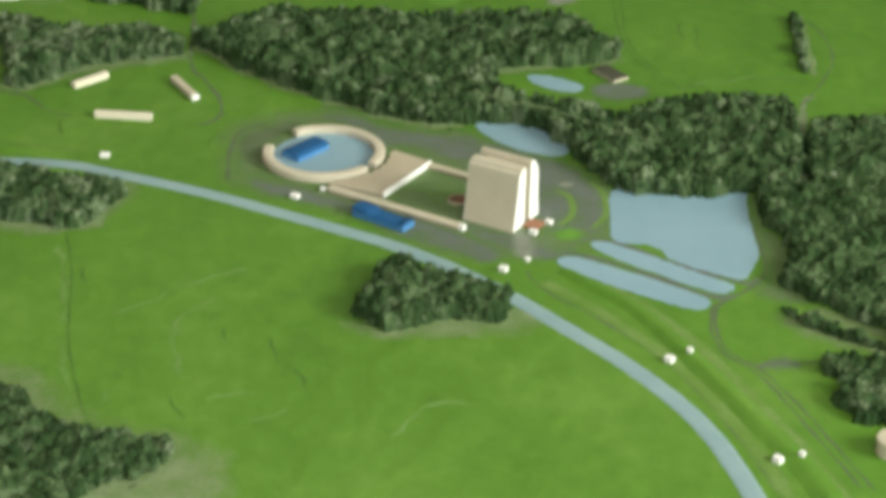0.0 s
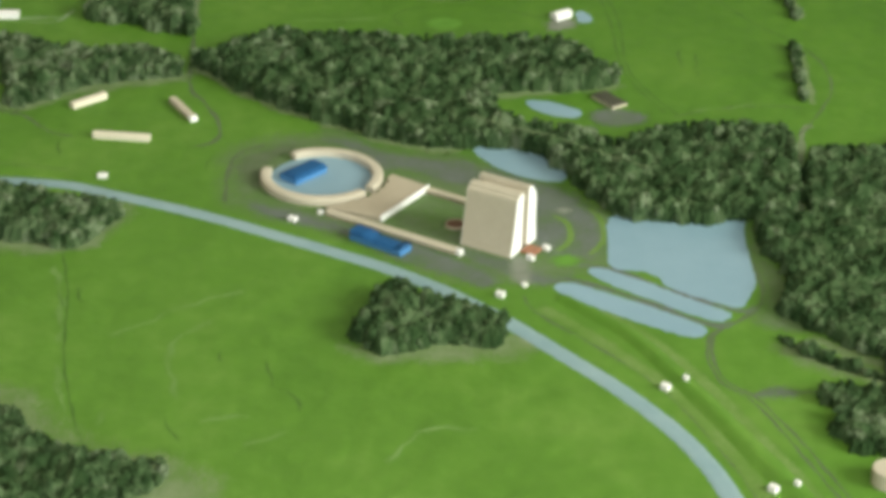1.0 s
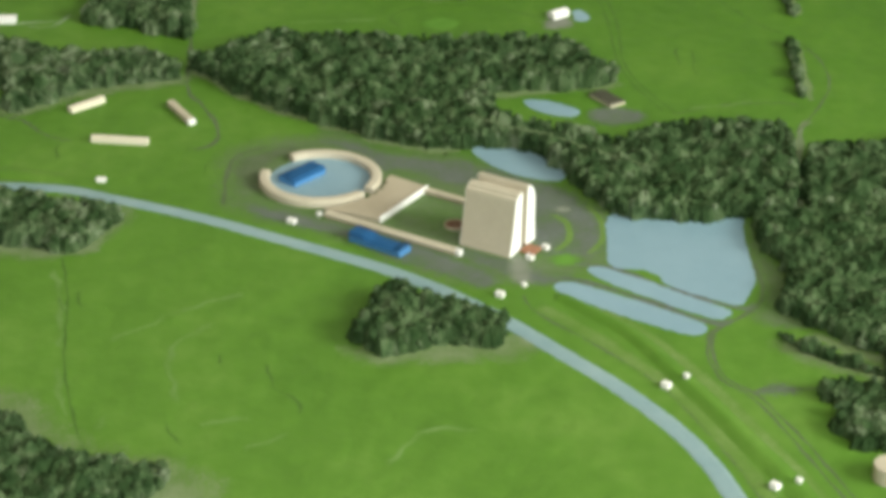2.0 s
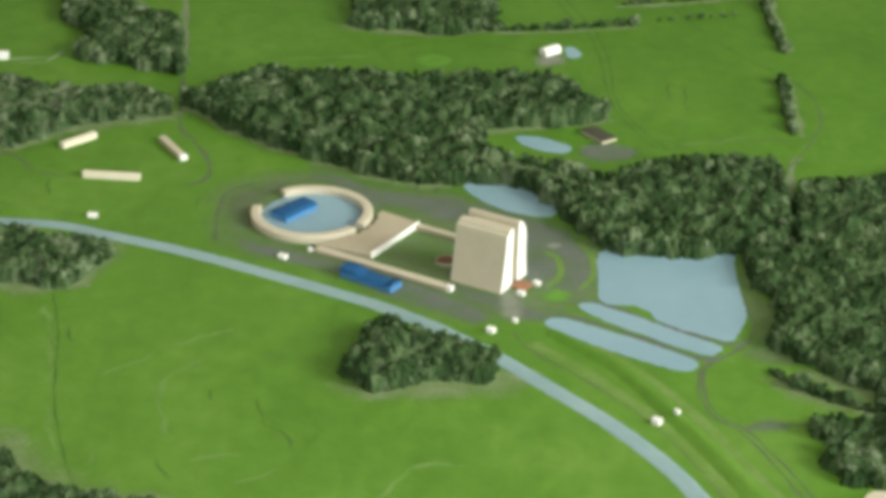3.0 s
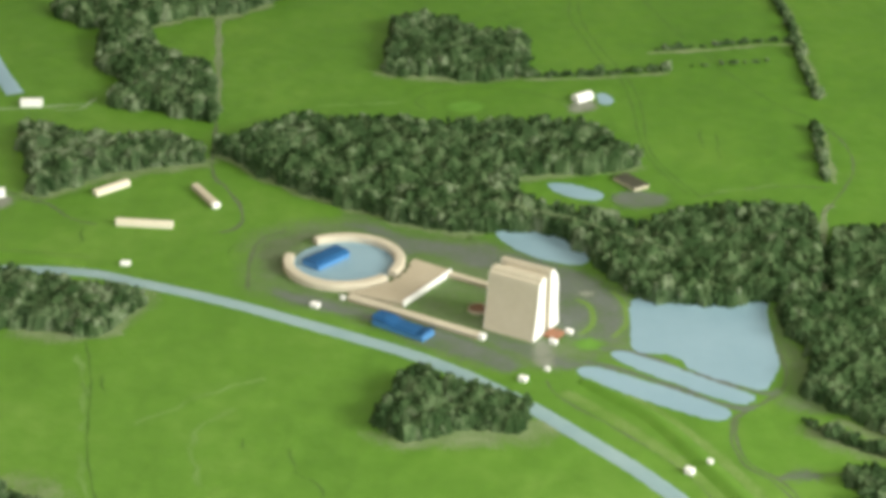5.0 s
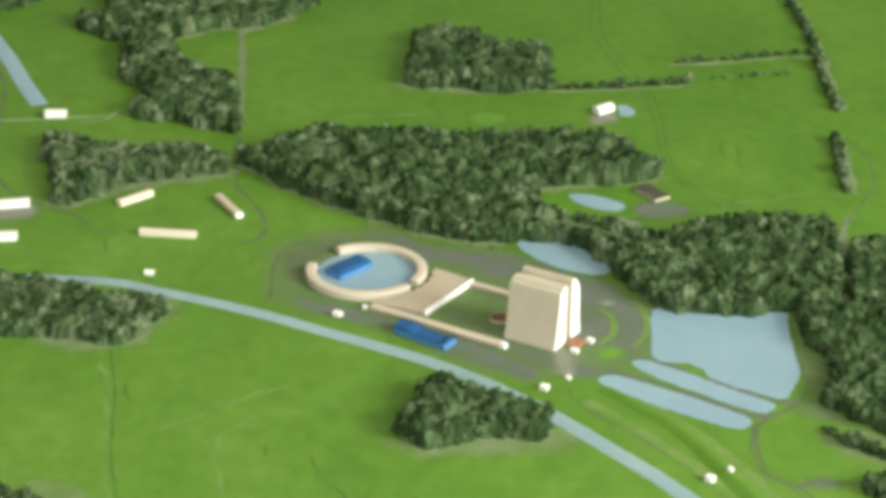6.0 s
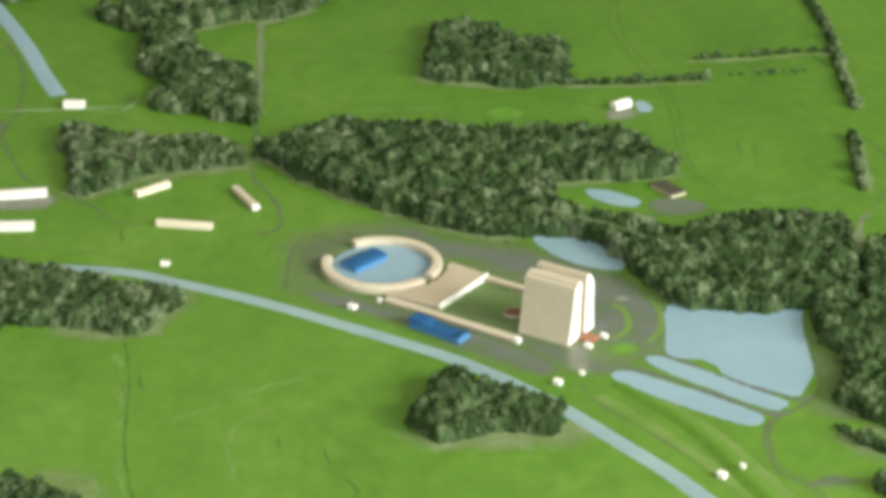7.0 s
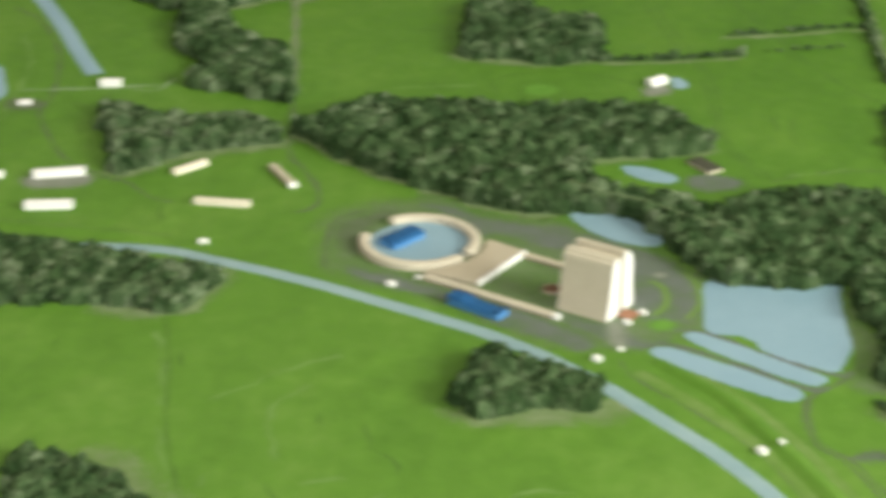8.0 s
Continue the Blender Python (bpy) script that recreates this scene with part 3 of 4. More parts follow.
def wood(pts, h, label, seed, name="wood", grow=10.0, path=None, pale=0.16, front=0.3, deep_front=9):
    """A dense stand: one craggy relief of domed crowns of uneven height, with a few single crowns down its edge.
    pale: the share of grey-green crowns; front: the same along the outline."""
    h *= 1.12
    rng = np.random.default_rng(seed)
    poly = np.array([(p.x, p.y) for p in smooth_line(pts, 6.0, True)])
    (x0, y0), (x1, y1) = poly.min(0) - 12, poly.max(0) + 12
    cx, cy = np.meshgrid(np.arange(x0, x1, grow), np.arange(y0, y1, grow * 0.87))
    cx = cx + (np.arange(len(cx)) % 2)[:, None] * grow / 2
    c = np.stack([cx.ravel(), cy.ravel()], 1)
    c = c + rng.uniform(-0.38, 0.38, c.shape) * grow
    depth = rim_distance(poly, c)
    c, depth = c[depth > 2.2], depth[depth > 2.2]
    n = len(c)
    tall = h * rng.choice([0.70, 0.84, 0.98, 1.16], n, p=[0.26, 0.36, 0.30, 0.08]) * rng.uniform(0.93, 1.07, n)
    reach = grow * rng.choice([0.5, 0.7, 0.9, 1.2], n, p=[0.2, 0.3, 0.3, 0.2]) * rng.uniform(0.9, 1.1, n)
    roll = rng.uniform(0, 6.28, 2)
    tall = tall * (1 + 0.07 * np.sin(c[:, 0] / 13 + c[:, 1] / 21 + roll[0]) + 0.07 * np.sin(c[:, 1] / 11 - c[:, 0] / 17 + roll[1]))
    lean = rng.uniform(0, np.pi, n)
    long = rng.uniform(1.0, 1.5, n)
    share = np.where(depth < deep_front, front, pale)
    kind = np.where(rng.uniform(0, 1, n) < share, 2, np.where(rng.uniform(0, 1, n) < 0.42, 1, 0))
    if path:  # a pale ride printed over the canopy
        ride = np.array([(q.x, q.y) for q in smooth_line(path, 2.0)])
    step = 2.7
    gx, gy = np.meshgrid(np.arange(x0, x1, step), np.arange(y0, y1, step))
    ny, nx = gx.shape
    p = np.stack([gx.ravel(), gy.ravel()], 1)
    p = p + rng.uniform(-0.36, 0.36, p.shape) * step
    z, owner = np.full(len(p), -0.3), np.zeros(len(p), int)
    deep = rim_distance(poly, p)
    z[deep > 1.0] = h * 0.58
    for i in range(n):
        box = np.flatnonzero((np.abs(p[:, 0] - c[i, 0]) < 14) & (np.abs(p[:, 1] - c[i, 1]) < 14))
        d = p[box] - c[i]
        u, w = d @ (math.cos(lean[i]), math.sin(lean[i])), d @ (-math.sin(lean[i]), math.cos(lean[i]))
        q = (u / long[i]) ** 2 + (w * long[i] ** 0.5) ** 2
        top = np.where(q < reach[i] ** 2, tall[i] * (1 - 0.29 * (q / reach[i] ** 2) ** 0.7), -0.3)
        over = top > z[box]
        z[box[over]], owner[box[over]] = top[over], i
    if path:
        z = np.where(np.hypot(p[:, None, 0] - ride[None, :, 0], p[:, None, 1] - ride[None, :, 1]).min(1) < 2.6, np.where(z > 0, h * 0.92, z), z)
    high = z > 0
    z = np.where(high, z + rng.normal(0, 0.07 * h, len(p)) * (z != h * 0.92), z)
    verts = np.column_stack([p, z]) * MM
    k = (np.arange(ny - 1)[:, None] * nx + np.arange(nx - 1)).ravel()
    flip = rng.uniform(0, 1, len(k)) < 0.5
    tri = np.concatenate([np.where(flip[:, None], np.stack([k, k + 1, k + nx + 1], 1), np.stack([k, k + 1, k + nx], 1)),
                          np.where(flip[:, None], np.stack([k, k + nx + 1, k + nx], 1), np.stack([k + 1, k + nx + 1, k + nx], 1))])
    tri = tri[high[tri].any(1)]
    used, back = np.unique(tri, return_inverse=True)
    lead = tri[np.arange(len(tri)), z[tri].argmax(1)]
    index = kind[owner[lead]]
    if path:
        mid = p[tri].mean(1)
        index = np.where(np.hypot(mid[:, None, 0] - ride[None, :, 0], mid[:, None, 1] - ride[None, :, 1]).min(1) < 2.3, np.where(high[tri].all(1), 3, index), index)
    rim = []
    for a, b in zip(poly, np.roll(poly, -1, 0)):
        for j in range(max(1, int(np.hypot(*(b - a)) / 4.0))):
            q = a + (b - a) * rng.uniform(0, 1)
            for up in np.arange(1.0, h * 0.75, 4.4):
                rim.append((q[0] + rng.normal(0, 1.6), q[1] + rng.normal(0, 1.6), up + rng.uniform(-1.5, 1.5)))
    v, f = crowns(rng, np.array(rim), rng.uniform(1.8, 4.0, len(rim)))
    faces = back.reshape(-1, 3).tolist() + (f + len(used)).tolist()
    low = np.where(rng.uniform(0, 1, len(rim)) < front, 2, rng.integers(0, 2, len(rim)))
    slots = index.tolist() + np.repeat(low, len(ICO_F)).tolist()
    me = mesh(name, np.concatenate([verts[used], v]).tolist(), faces, LEAF, ([LEAF_MID, SCRUB, RIDE], slots))
    return tagged(new(name, me), label, "wood", kind="stuff")


def hedge(pts, h, width, label, seed, density=1.0):
    """A broken row of shrubs along a line, in clumps of uneven height with gaps between them."""
    rng = np.random.default_rng(seed)
    line = smooth_line(pts, 2.2)
    wave = rng.uniform(0, 6.28, 3)
    out, size = [], []
    for i, p in enumerate(line):
        swell = 0.72 + 0.28 * math.sin(i * 0.83 + wave[0]) + 0.22 * math.sin(i * 0.37 + wave[1]) + 0.2 * math.sin(i * 0.21 + wave[2])
        if rng.uniform() < density * min(1.0, 0.45 + swell * 0.7):
            for k in range(3):
                r = rng.uniform(0.26, 0.48) * h * max(swell, 0.4)
                out.append((p.x + rng.normal(0, width * 0.3), p.y + rng.normal(0, width * 0.3), rng.uniform(0.15, 0.75) * h * max(swell, 0.4)))
                size.append(max(r, 1.0))
    v, f = crowns(rng, np.array(out), np.array(size))
    slots = np.repeat(rng.choice([0, 1, 2], len(out), p=[0.32, 0.3, 0.38]), len(ICO_F)).tolist()
    return tagged(new("hedge", mesh("hedge", v.tolist(), f.tolist(), LEAF, ([LEAF_MID, SCRUB], slots))), label, "hedge", kind="stuff")


DENSE = "dense dark green miniature wood with mottled crowns"
wood([(-196, 250), (-152, 193), (-96, 140), (-43, 104), (-2, 75), (34, 63), (69, 66), (110, 59), (136, 37), (150, 7), (171, 0), (179, 46), (161, 73), (116, 93), (88, 115), (86, 179), (105, 190), (143, 195), (191, 202), (206, 220), (203, 207), (183, 245), (163, 281), (120, 291), (36, 287), (-47, 295), (-96, 293), (-114, 304), (-156, 274), (-187, 235)], 17, DENSE + " behind the ring building", 1, path=[(66, 92), (98, 72), (136, 50), (176, 18)])
wood([(156, 7), (161, -21), (174, -52), (190, -74), (218, -83), (238, -80), (261, -85), (286, -76), (331, -74), (350, 63), (335, 84), (290, 88), (232, 76), (205, 55), (179, 46)], 17, DENSE + " behind the large pond", 2, pale=0.08, front=0.2, path=[(168, 24), (178, 15), (195, 2), (216, -12)])
wood([(349, -88), (309, -82), (305, -126), (309, -150), (320, -165), (313, -214), (307, -239), (319, -265), (345, -290), (371, -315), (422, -339), (499, 50), (432, 47), (367, 36)], 14, DENSE + " beside the large pond", 3, pale=0.06, front=0.14)
wood([(-482, -120), (-369, -120), (-322, -120), (-297, -129), (-282, -139), (-259, -132), (-246, -101), (-236, -73), (-238, -87), (-256, -71), (-307, -52), (-345, -36), (-381, -28), (-500, -12)], 13, DENSE + " on the canal bank", 4, pale=0.42, front=0.6)
wood([(-163, -494), (-184, -517), (-204, -522), (-223, -543), (-246, -575), (-319, -608), (-355, -390), (-290, -413), (-276, -425), (-261, -448), (-235, -467), (-207, -475), (-170, -485)], 14, DENSE + " on the open meadow", 5, pale=0.16, front=0.2)
wood([(80, -276), (76, -295), (50, -295), (33, -292), (7, -306), (-10, -308), (-26, -296), (-31, -284), (-26, -277), (-13, -227), (7, -228), (34, -244), (60, -259), (76, -276)], 17, DENSE + " beside the canal", 6, pale=0.2, front=0.25)
wood([(-210, 217), (-236, 212), (-286, 198), (-316, 178), (-344, 149), (-358, 162), (-370, 226), (-389, 293), (-362, 286), (-320, 263), (-287, 260), (-249, 263), (-214, 240)], 15, DENSE + " behind the sheds", 7, pale=0.35, front=0.8, deep_front=15)
wood([(-403, 632), (-367, 591), (-346, 583), (-338, 540), (-335, 473), (-309, 432), (-299, 403), (-312, 370), (-304, 358), (-270, 349), (-214, 325), (-207, 328), (-222, 440), (-232, 462), (-258, 476), (-281, 506), (-300, 569), (-293, 598), (-240, 630), (-209, 630), (-167, 671), (-144, 717), (-152, 880), (-379, 835), (-368, 659), (-398, 648)], 15, DENSE + " with a long arm between fields", 8, pale=0.22, front=0.4)
wood([(-32, 451), (9, 448), (50, 432), (104, 451), (110, 535), (108, 518), (101, 546), (58, 558), (10, 594), (-24, 594), (-28, 529)], 15, DENSE + " alone among the fields", 9, pale=0.18, front=0.4)
wood([(312, -374), (322, -387), (336, -387), (322, -413), (324, -439), (343, -448), (391, -452), (404, -378), (357, -374), (330, -372)], 12, DENSE + " beside a farm track", 10)
wood([(-530, 685), (-481, 697), (-464, 724), (-472, 854), (-559, 853)], 12, DENSE + " at the edge of the fields", 11)
hedge([(298, -288), (310, -305), (326, -319), (344, -334), (364, -345), (394, -352)], 9, 7, "thick green hedge below the large wood", 21)
hedge([(103, 440), (144, 440), (186, 445), (257, 457)], 7.5, 4, "low green hedge between fields", 22, 0.9)
hedge([(250, 514), (312, 528), (368, 541), (404, 541)], 6, 3, "thin broken hedge between fields", 23, 0.6)
hedge([(276, 468), (324, 474), (367, 484)], 6, 3, "thin broken hedge between fields", 24, 0.4)
hedge([(394, 776), (394, 698), (401, 605), (399, 484), (400, 378)], 8, 4.5, "dark green hedge along a field edge", 25, 0.95)
hedge([(387, 300), (382, 227), (379, 173)], 8.5, 4.5, "dark green hedge along a field edge", 26)
for pts, wide in (([(238, 507), (311, 517), (367, 531), (406, 533)], 9), ([(103, 430), (185, 436), (259, 449)], 8), ([(399, 776), (400, 698), (407, 605), (406, 484), (407, 378)], 11), ([(394, 300), (389, 213), (387, 164)], 11)):
    ribbon("verge", pts, wide, VERGE, 0.9, "pale grey-green verge under a hedge", "verge", 0.3, jag=0.8)
for pts in ([(-32, 446), (9, 443), (50, 427), (106, 446)], [(-358, 157), (-343, 144), (-315, 173), (-286, 193), (-198, 213)], [(-321, -124), (-297, -133), (-281, -143), (-257, -135), (-244, -105), (-234, -73)], [(-31, -308), (-9, -318), (12, -306), (38, -301), (82, -302)], [(-163, -497), (-183, -521), (-206, -526)], [(-194, 245), (-152, 187), (-96, 135), (-43, 99), (-2, 70), (33, 58), (66, 62), (98, 60)], [(-296, 562), (-291, 589), (-239, 621), (-205, 621), (-164, 664)], [(319, -281), (341, -305), (372, -330)]):
    ribbon("verge", pts, 20, VERGE, 0.8, "pale grey-green verge at the foot of a wood", "verge", 0.3, jag=1.0)

# ---- buildings ----


def gabled(name, x, y, turn, length, width, h, rise, label, category, wall=None, roof=None):
    """A long low building: walls with a plinth line, and a pitched roof with a little overhang."""
    ob = tagged(thing(name, x, y, turn), label, category, group="long sheds and halls" if name in ("shed", "hall") else "")
    part("wall", block(-length / 2, length / 2, -width / 2, width / 2, -0.1, h, 0.3), wall or CREAM, ob)
    o = 0.35
    part("roof", prism([(-width / 2 - o, h - 0.15), (width / 2 + o, h - 0.15), (width / 2 + o, h + 0.35), (0.6, h + rise), (-0.6, h + rise), (-width / 2 - o, h + 0.35)], length + 2 * o, "x", 0.2), roof or CREAM, ob)
    return ob


def from_ends(a, b):
    """The middle, length and turn of a line between two plan points."""
    d = (b[0] - a[0], b[1] - a[1])
    return (a[0] + b[0]) / 2, (a[1] + b[1]) / 2, math.degrees(math.atan2(d[1], d[0])), math.hypot(*d)


def shed(ends, width, h, rise, label, name="shed", wall=None, roof=None):
    x, y, turn, length = from_ends(*ends)
    return gabled(name, x, y, turn, length, width, h, rise, label, "building", wall, roof)


shed([(-301, 141), (-273, 166)], 7.2, 4.6, 1.1, "long low cream shed on the meadow", "shed", IVORY, IVORY)
shed([(-274, 78), (-223, 71)], 7.2, 4.6, 1.1, "long low cream shed beside a thin road", "shed", IVORY, IVORY)
lane_shed = shed([(-210, 157), (-188, 115)], 6.6, 4.4, 1.0, "short cream shed with a white end block beside the lane")
part("end_block", block(21, 27.5, -3.9, 3.9, -0.1, 5.2, 1.6), WHITE, lane_shed, "white rounded end block")
shed([(-431, 134), (-384, 143)], 11, 5.2, 1.4, "large white hall with a pale apron", "hall", WHITE, WHITE)
shed([(-427, 65), (-384, 68)], 11, 5.2, 1.2, "large white hall beside the meadow road", "hall", WHITE, WHITE)
shed([(-487, 131), (-459, 134)], 9, 4.5, 1.2, "white hall at the end of a row", "hall", WHITE, WHITE)
shed([(-401, 363), (-380, 363)], 11, 5.2, 1.6, "small white hall at the channel's end", "hall", WHITE, WHITE)
shed([(-476, 312), (-463, 313)], 7, 3.0, 0.8, "small white hut on the bank", "hut", WHITE, WHITE)
patch("apron", [(-436, 134), (-383, 142), (-376, 124), (-388, 112), (-432, 110)], PAVING, 3, "pale grey apron before a hall", "apron")
shed([(155, 370), (171, 382)], 11, 5.2, 2.4, "white gabled farmhouse on the fields", "house", WHITE, WHITE)
# grey apron whose dark colour also holds the small hut's shadow
patch("apron", [(-488, 322), (-458, 322), (-452, 304), (-470, 296), (-488, 302)], TRACK, 3, "grey worn ground before a small hut, with its shadow", "apron")
patch("apron", [(149, 362), (172, 374), (174, 352), (152, 343)], PAVING, 3, "pale forecourt before a farmhouse", "apron")
shed([(187, 180), (205, 153)], 17, 3.2, 1.0, "low brown-roofed barn with a cream end", "barn", CREAM, ROOF)


def hut(x, y, w, d, h, turn, label, z=0.0):
    """A little block with a chamfered cap."""
    w, d, h = 0.8 * w, 0.8 * d, 0.82 * h
    ob = tagged(thing("hut", x, y, turn, z), label, "hut", group="small huts on the meadow")
    part("wall", block(-w / 2, w / 2, -d / 2, d / 2, -0.1, h, 0.5), WHITE, ob)
    part("roof", prism([(-d / 2 - 0.2, h - 0.1), (d / 2 + 0.2, h - 0.1), (d / 2 - 0.5, h + 0.9), (-d / 2 + 0.5, h + 0.9)], w + 0.3, "x", 0.25), WHITE, ob)
    return ob


hut(-257, -6, 10, 7, 3.2, -8, "small cream hut on the canal meadow")
hut(-89, -87, 9, 7, 3.4, -30, "small cream hut beside the grey road")
hut(-66, -74, 5, 5, 3.0, -30, "tiny cream hut beside the ring building")
hut(81, -219, 8, 7, 4.2, -30, "small white hut beside the canal track")
hut(101, -202, 5, 4, 3.2, -30, "tiny white hut beside the canal track")
hut(199, -363, 8, 7, 4.6, -40, "small white hut beside the canal track")
hut(215, -354, 5, 4, 3.4, -40, "tiny white hut on the dike", 3.2)
hut(261, -502, 8, 7, 4.6, -45, "small white hut beside the canal track")
hut(278, -499, 5, 4, 3.4, -45, "tiny white hut on the dike", 3.2)
hut(50, -147, 6, 6, 5.0, -36, "white block at the end of a covered walk")
hut(108, -155, 8, 5, 3.6, -36, "small cream block at the foot of the tower")
patch("paving", oval(140, -64, 6, 5), PAVING, 2.4, "small pale patch on the grey forecourt", "paving", fade=4)
hut(122, -137, 7, 5, 3.6, -36, "small cream block at the foot of the tower")


def drum(name, x, y, r, h, label, category, side, lid):
    """A low round building with a slightly sunk lid."""
    ob = tagged(thing(name, x, y), label, category)
    bm = bmesh.new()
    ring = []
    n = 40
    for rr, z in ((r, -0.1), (r, h - 0.4), (r - 0.3, h), (r - 0.7, h), (r - 0.8, h - 0.4)):
        ring.append([bm.verts.new(Vector((rr * math.cos(2 * math.pi * i / n), rr * math.sin(2 * math.pi * i / n), z)) * MM) for i in range(n)])
    for a, b in zip(ring, ring[1:]):
        for i in range(n):
            bm.faces.new((a[i], a[(i + 1) % n], b[(i + 1) % n], b[i]))
    part("wall", bm, side, ob)
    bm = bmesh.new()
    bmesh.ops.create_cone(bm, cap_ends=True, segments=n, radius1=(r - 0.7) * MM, radius2=(r - 1.2) * MM, depth=0.8 * MM, matrix=pose(0, 0, (h - 0.6) * MM))
    part("lid", bm, lid, ob)
    return ob


drum("rotunda", 48, -94, 9, 2.0, "low round tan building with a brown roof", "building", TAN, BROWN)
drum("tank", 344, -490, 13, 12, "round cream tank at the farm track", "tank", CREAM, CREAM)

# ring building: two curved wings round a pool
RX, RY = -67, -6


def ring_wing(a0, a1, parent, r0=44.0, r1=53.5, h=6.6):
    """A curved wing from a0 to a1 degrees, with an arched roof and rounded ends."""
    prof = [(r1, -0.1), (r1, h - 1.6), (r1 - 0.6, h - 0.7), (r1 - 2.0, h - 0.1), (r0 + 2.6, h), (r0 + 0.6, h - 0.5), (r0, h - 1.4), (r0, -0.1)]
    n = max(12, int(abs(a1 - a0) / 3))
    bm = bmesh.new()
    rows = []
    for i in range(n + 1):
        a = radians(a0 + (a1 - a0) * i / n)
        end = min(i, n - i)
        k = {0: 0.86, 1: 0.97}.get(end, 1.0)
        mid = (r0 + r1) / 2
        rows.append([bm.verts.new(Vector(((mid + (r - mid) * k) * math.cos(a), (mid + (r - mid) * k) * math.sin(a), z * (0.9 if end == 0 and z > 0 else 1.0))) * MM) for r, z in prof])
    for a, b in zip(rows, rows[1:]):
        for j in range(len(prof) - 1):
            bm.faces.new((a[j], a[j + 1], b[j + 1], b[j]))
    bm.faces.new(rows[0])
    bm.faces.new(rows[-1])
    ob = part("wing", bm, RING, parent)
    ob.data.polygons.foreach_set("use_smooth", [False] * len(ob.data.polygons))
    return ob


ring = tagged(thing("ring_building", RX, RY), "cream ring-shaped building in two curved wings round a pool", "building")
ring_wing(166, 318, ring)
ring_wing(-31, 123, ring)
patch("pool", oval(RX, RY, 44.5, 44.5, 0, 24), WATER, 6, "round blue pool inside the ring building", "pool", rough=0.1)


def blue_hall(ends, width, h, label, dip):
    """A blue hall whose roof is higher at its ends than in its middle when dip is set."""
    x, y, turn, length = from_ends(*ends)
    ob = tagged(thing("blue_hall", x, y, turn), label, "building")
    part("wall", block(-length / 2, length / 2, -width / 2, width / 2, -0.1, h - dip - 1.7, 0.3), BLUE_LIT, ob, "blue walls, lightened for the light on them")
    bm = bmesh.new()
    rows = []
    n = 14
    for i in range(n + 1):
        t = i / n
        s = (t - 0.5) * (length + 0.6)
        ease = min(1.0, max(0.0, (t - 0.22) / 0.22)) * min(1.0, max(0.0, (1.0 - t) / 0.14))
        z = h - dip * ease * ease * (3 - 2 * ease)
        w = width / 2 + 0.3
        rows.append([bm.verts.new(Vector((s, a, b)) * MM) for a, b in ((-w, z - 2.6), (-w, z - 1.9), (-w * 0.6, z), (w * 0.6, z), (w, z - 1.9), (w, z - 2.6))])
    for a, b in zip(rows, rows[1:]):
        for j in range(5):
            bm.faces.new((a[j], a[j + 1], b[j + 1], b[j]))
    part("roof", bm, BLUE, ob, "dark blue roof shell")
    return ob


blue_hall([(-96, -14), (-70, 14)], 20, 7.6, "blue hall standing in the round pool", 0.0)
blue_hall([(-36, -115), (6, -146)], 16, 9.0, "long blue hall with a sagging roof by the canal", 2.6)

# terrace between ring and tower, with covered walks


def terrace():
    ob = tagged(thing("terrace", 0, 0), "broad flat cream terrace block between ring and courtyard", "terrace")
    pts = [(-62, -68)]
    for i in range(12):  # a saw-tooth edge a little off the ring
        a, r = radians(-68 + 5.6 * i), 57.0 if i % 2 else 60.5
        pts.append((RX + r * math.cos(a), RY + r * math.sin(a)))
    pts += [(-6, -3), (26, -27), (-15, -89)]
    bm = bmesh.new()
    low = [bm.verts.new((a * MM, b * MM, -0.0001)) for a, b in pts]
    top = [bm.verts.new((a * MM, b * MM, 0.0045)) for a, b in pts]
    k = len(pts)
    bm.faces.new(top)
    bm.faces.new(low)
    for i in range(k):
        bm.faces.new((low[i], low[(i + 1) % k], top[(i + 1) % k], top[i]))
    part("body", bevelled(bm, 0.4), TAN, ob)
    x, y, turn, length = from_ends(pts[-1], pts[-2])
    # white strip carries the bright light on the terrace's right face
    bm = block(-length / 2, length / 2, -0.5, 0.7, 0.2, 6.0, 0.25)
    bm.transform(pose(x * MM, y * MM, 0, 0, 0, turn))
    part("parapet", bm, WHITE, ob, "end wall whitened for the light on it")
    return ob


terrace()


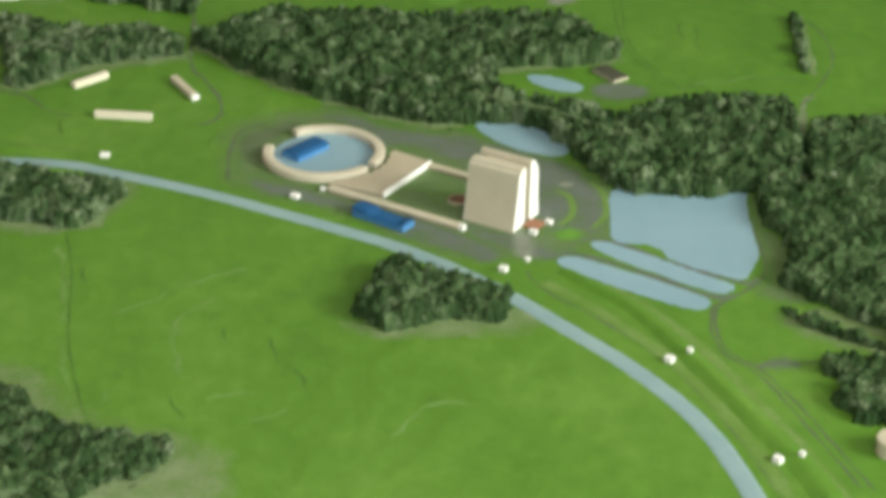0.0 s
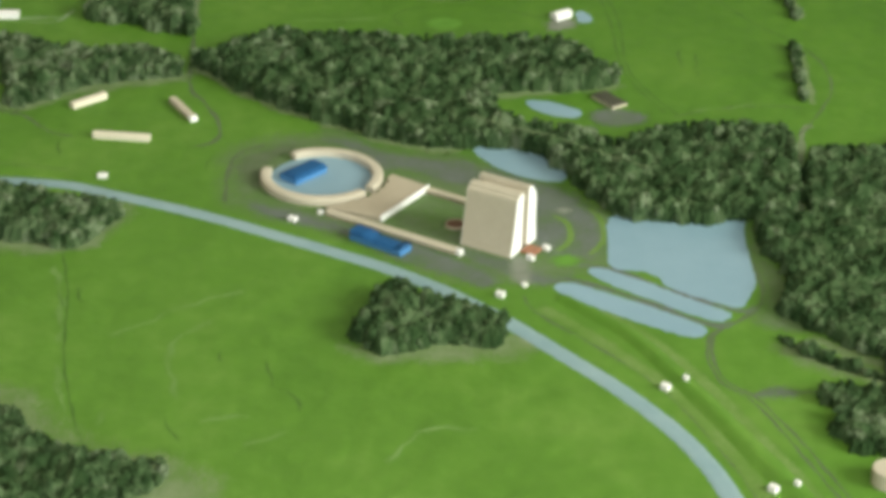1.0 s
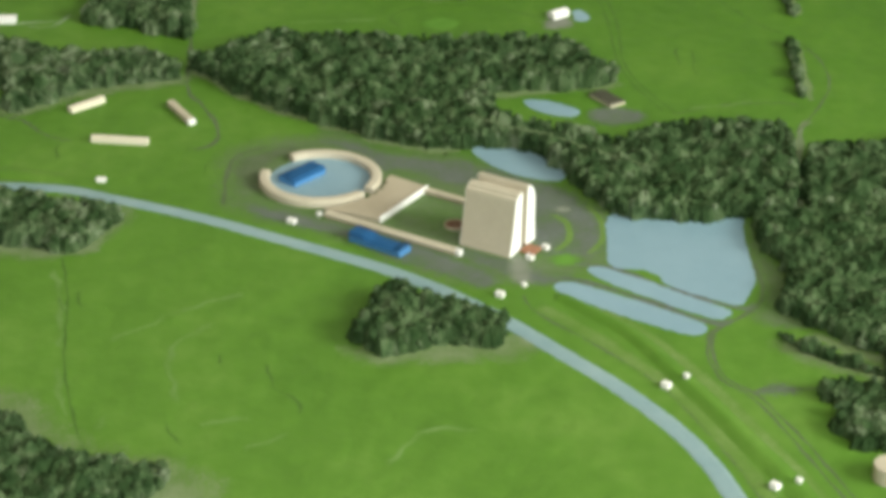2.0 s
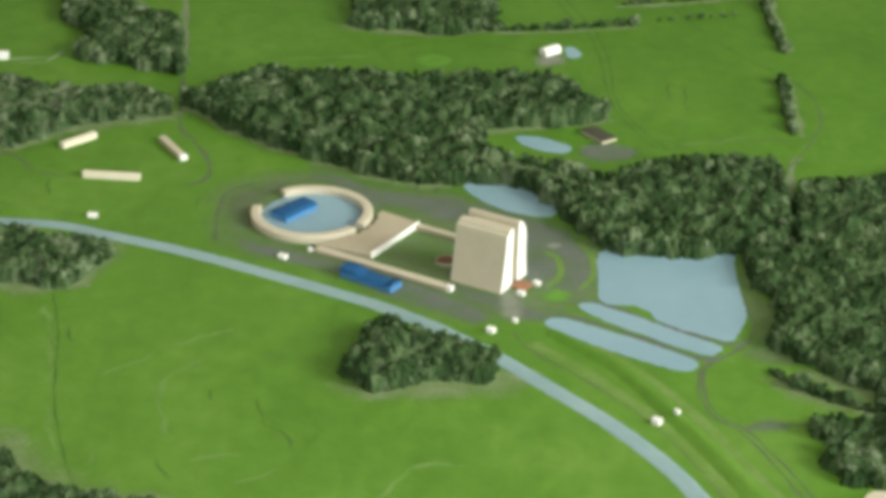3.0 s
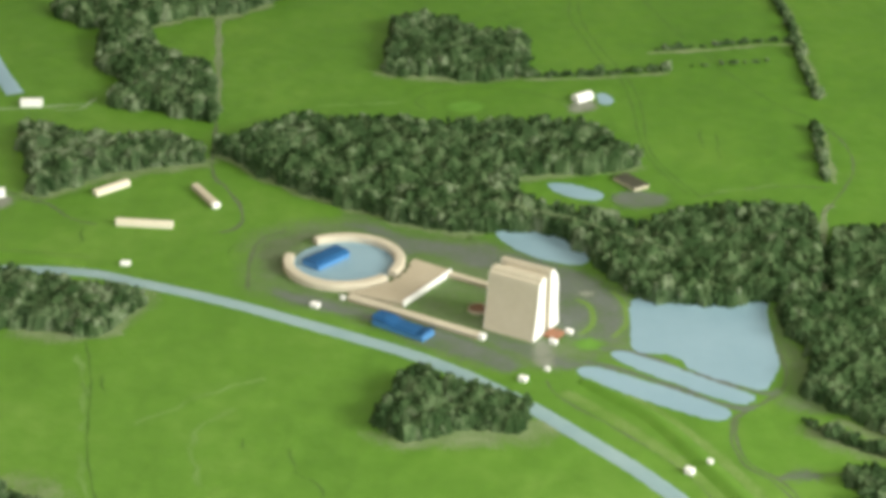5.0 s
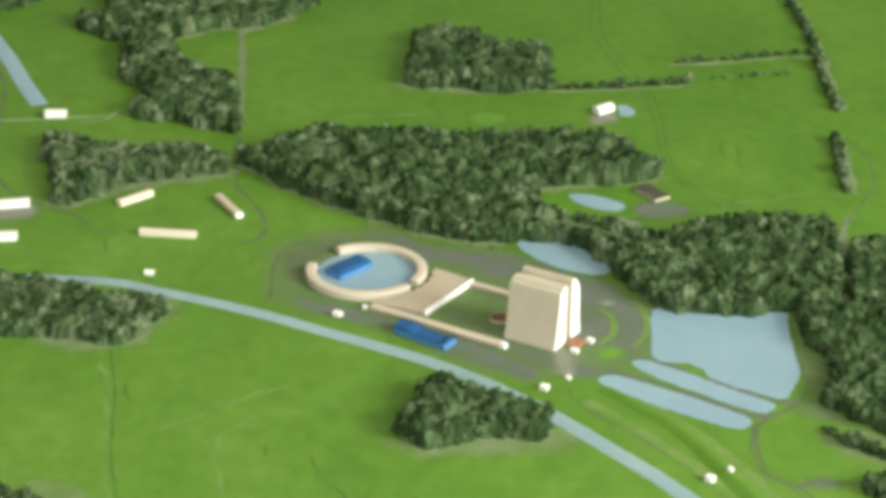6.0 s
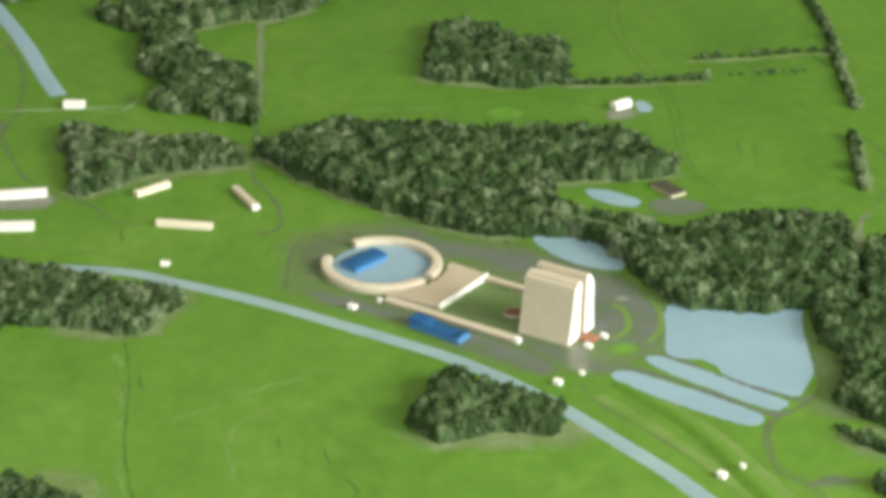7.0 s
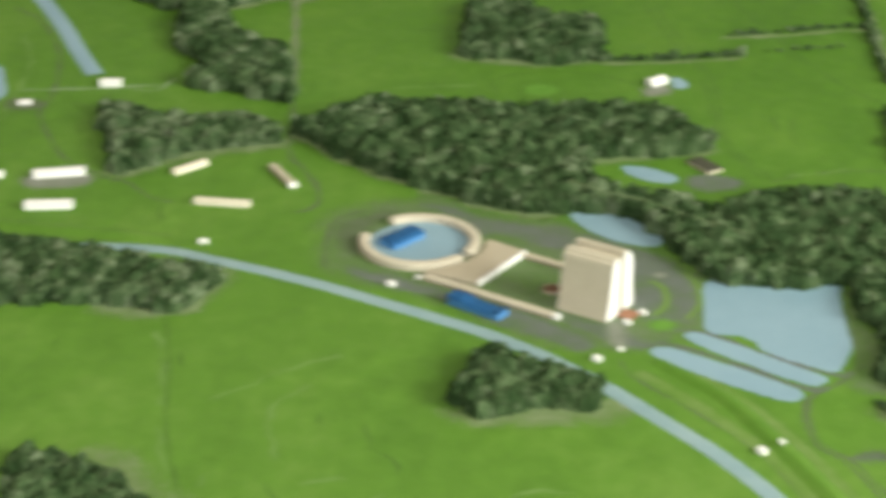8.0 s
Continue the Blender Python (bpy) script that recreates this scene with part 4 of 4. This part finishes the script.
def covered_walk(ends, width, h):
    x, y, turn, length = from_ends(*ends)
    ob = tagged(thing("covered_walk", x, y, turn), "long low cream covered walk beside the courtyard", "covered walk", group="covered walks")
    part("wall", block(-length / 2, length / 2, -width / 2 + 0.5, width / 2 - 0.5, -0.1, h - 0.6, 0.2), TAN, ob)
    part("roof", prism([(-width / 2, h - 0.8), (width / 2, h - 0.8), (width / 2, h - 0.2), (width / 4, h + 0.2), (-width / 4, h + 0.2), (-width / 2, h - 0.2)], length + 0.4, "x", 0.15), CREAM, ob)


covered_walk([(-60, -74), (48, -145)], 8.5, 3.8)
covered_walk([(25, -30), (62, -54)], 7, 3.8)


def tower():
    """Two leaning slabs side by side, concave in front, joined by a recess; profile in depth and height."""
    x, y, turn, length = from_ends((51, -129), (91, -154))
    ob = tagged(thing("tower_block", x, y, turn), "tall cream twin-slab tower with flared base and ends whitened for light", "tower")
    front = [(0, -0.1), (2.6, 10), (5.2, 22), (7.4, 34), (9.0, 45), (9.8, 48.6), (12.6, 49.4), (13.4, 51.6), (19.8, 52.4), (20.6, 50), (19.4, 30), (19.0, -0.1)]
    back = [(26.6, -0.1), (27.0, 18), (27.8, 36), (28.8, 51.5), (30.2, 54), (34.5, 53), (40.2, 45.5), (41.4, 38), (41.2, 20), (43, -0.1)]
    for name, prof in (("slab", front), ("slab", back)):
        slab = part(name, prism(prof, length, "x", 0.35), CREAM, ob)
        # white facing on both ends, a little inside the outline; the bright side light put into colour
        mid = (sum(p for p, _ in prof) / len(prof), 26)
        inner = [(mid[0] + (p - mid[0]) * 0.97, mid[1] + (q - mid[1]) * 0.985) for p, q in prof]
        for side in (-1, 1):
            bm = prism(inner, 0.6, "x", 0.0)
            bm.transform(pose(side * (length / 2 + 0.1) * MM, 0, 0))
            part("end_wall", bm, WHITE, slab, "end wall whitened for the light on it")
    part("joint", block(-length / 2 + 5, length / 2 - 5, 18, 30, 0, 49, 0.2), CREAM, ob, "recessed joint between the slabs")
    part("canopy", block(length / 2 + 1.5, length / 2 + 15, 14, 28, -0.1, 2.8, 1.2), RED, ob, "brick-red entrance canopy")
    return ob


tower()
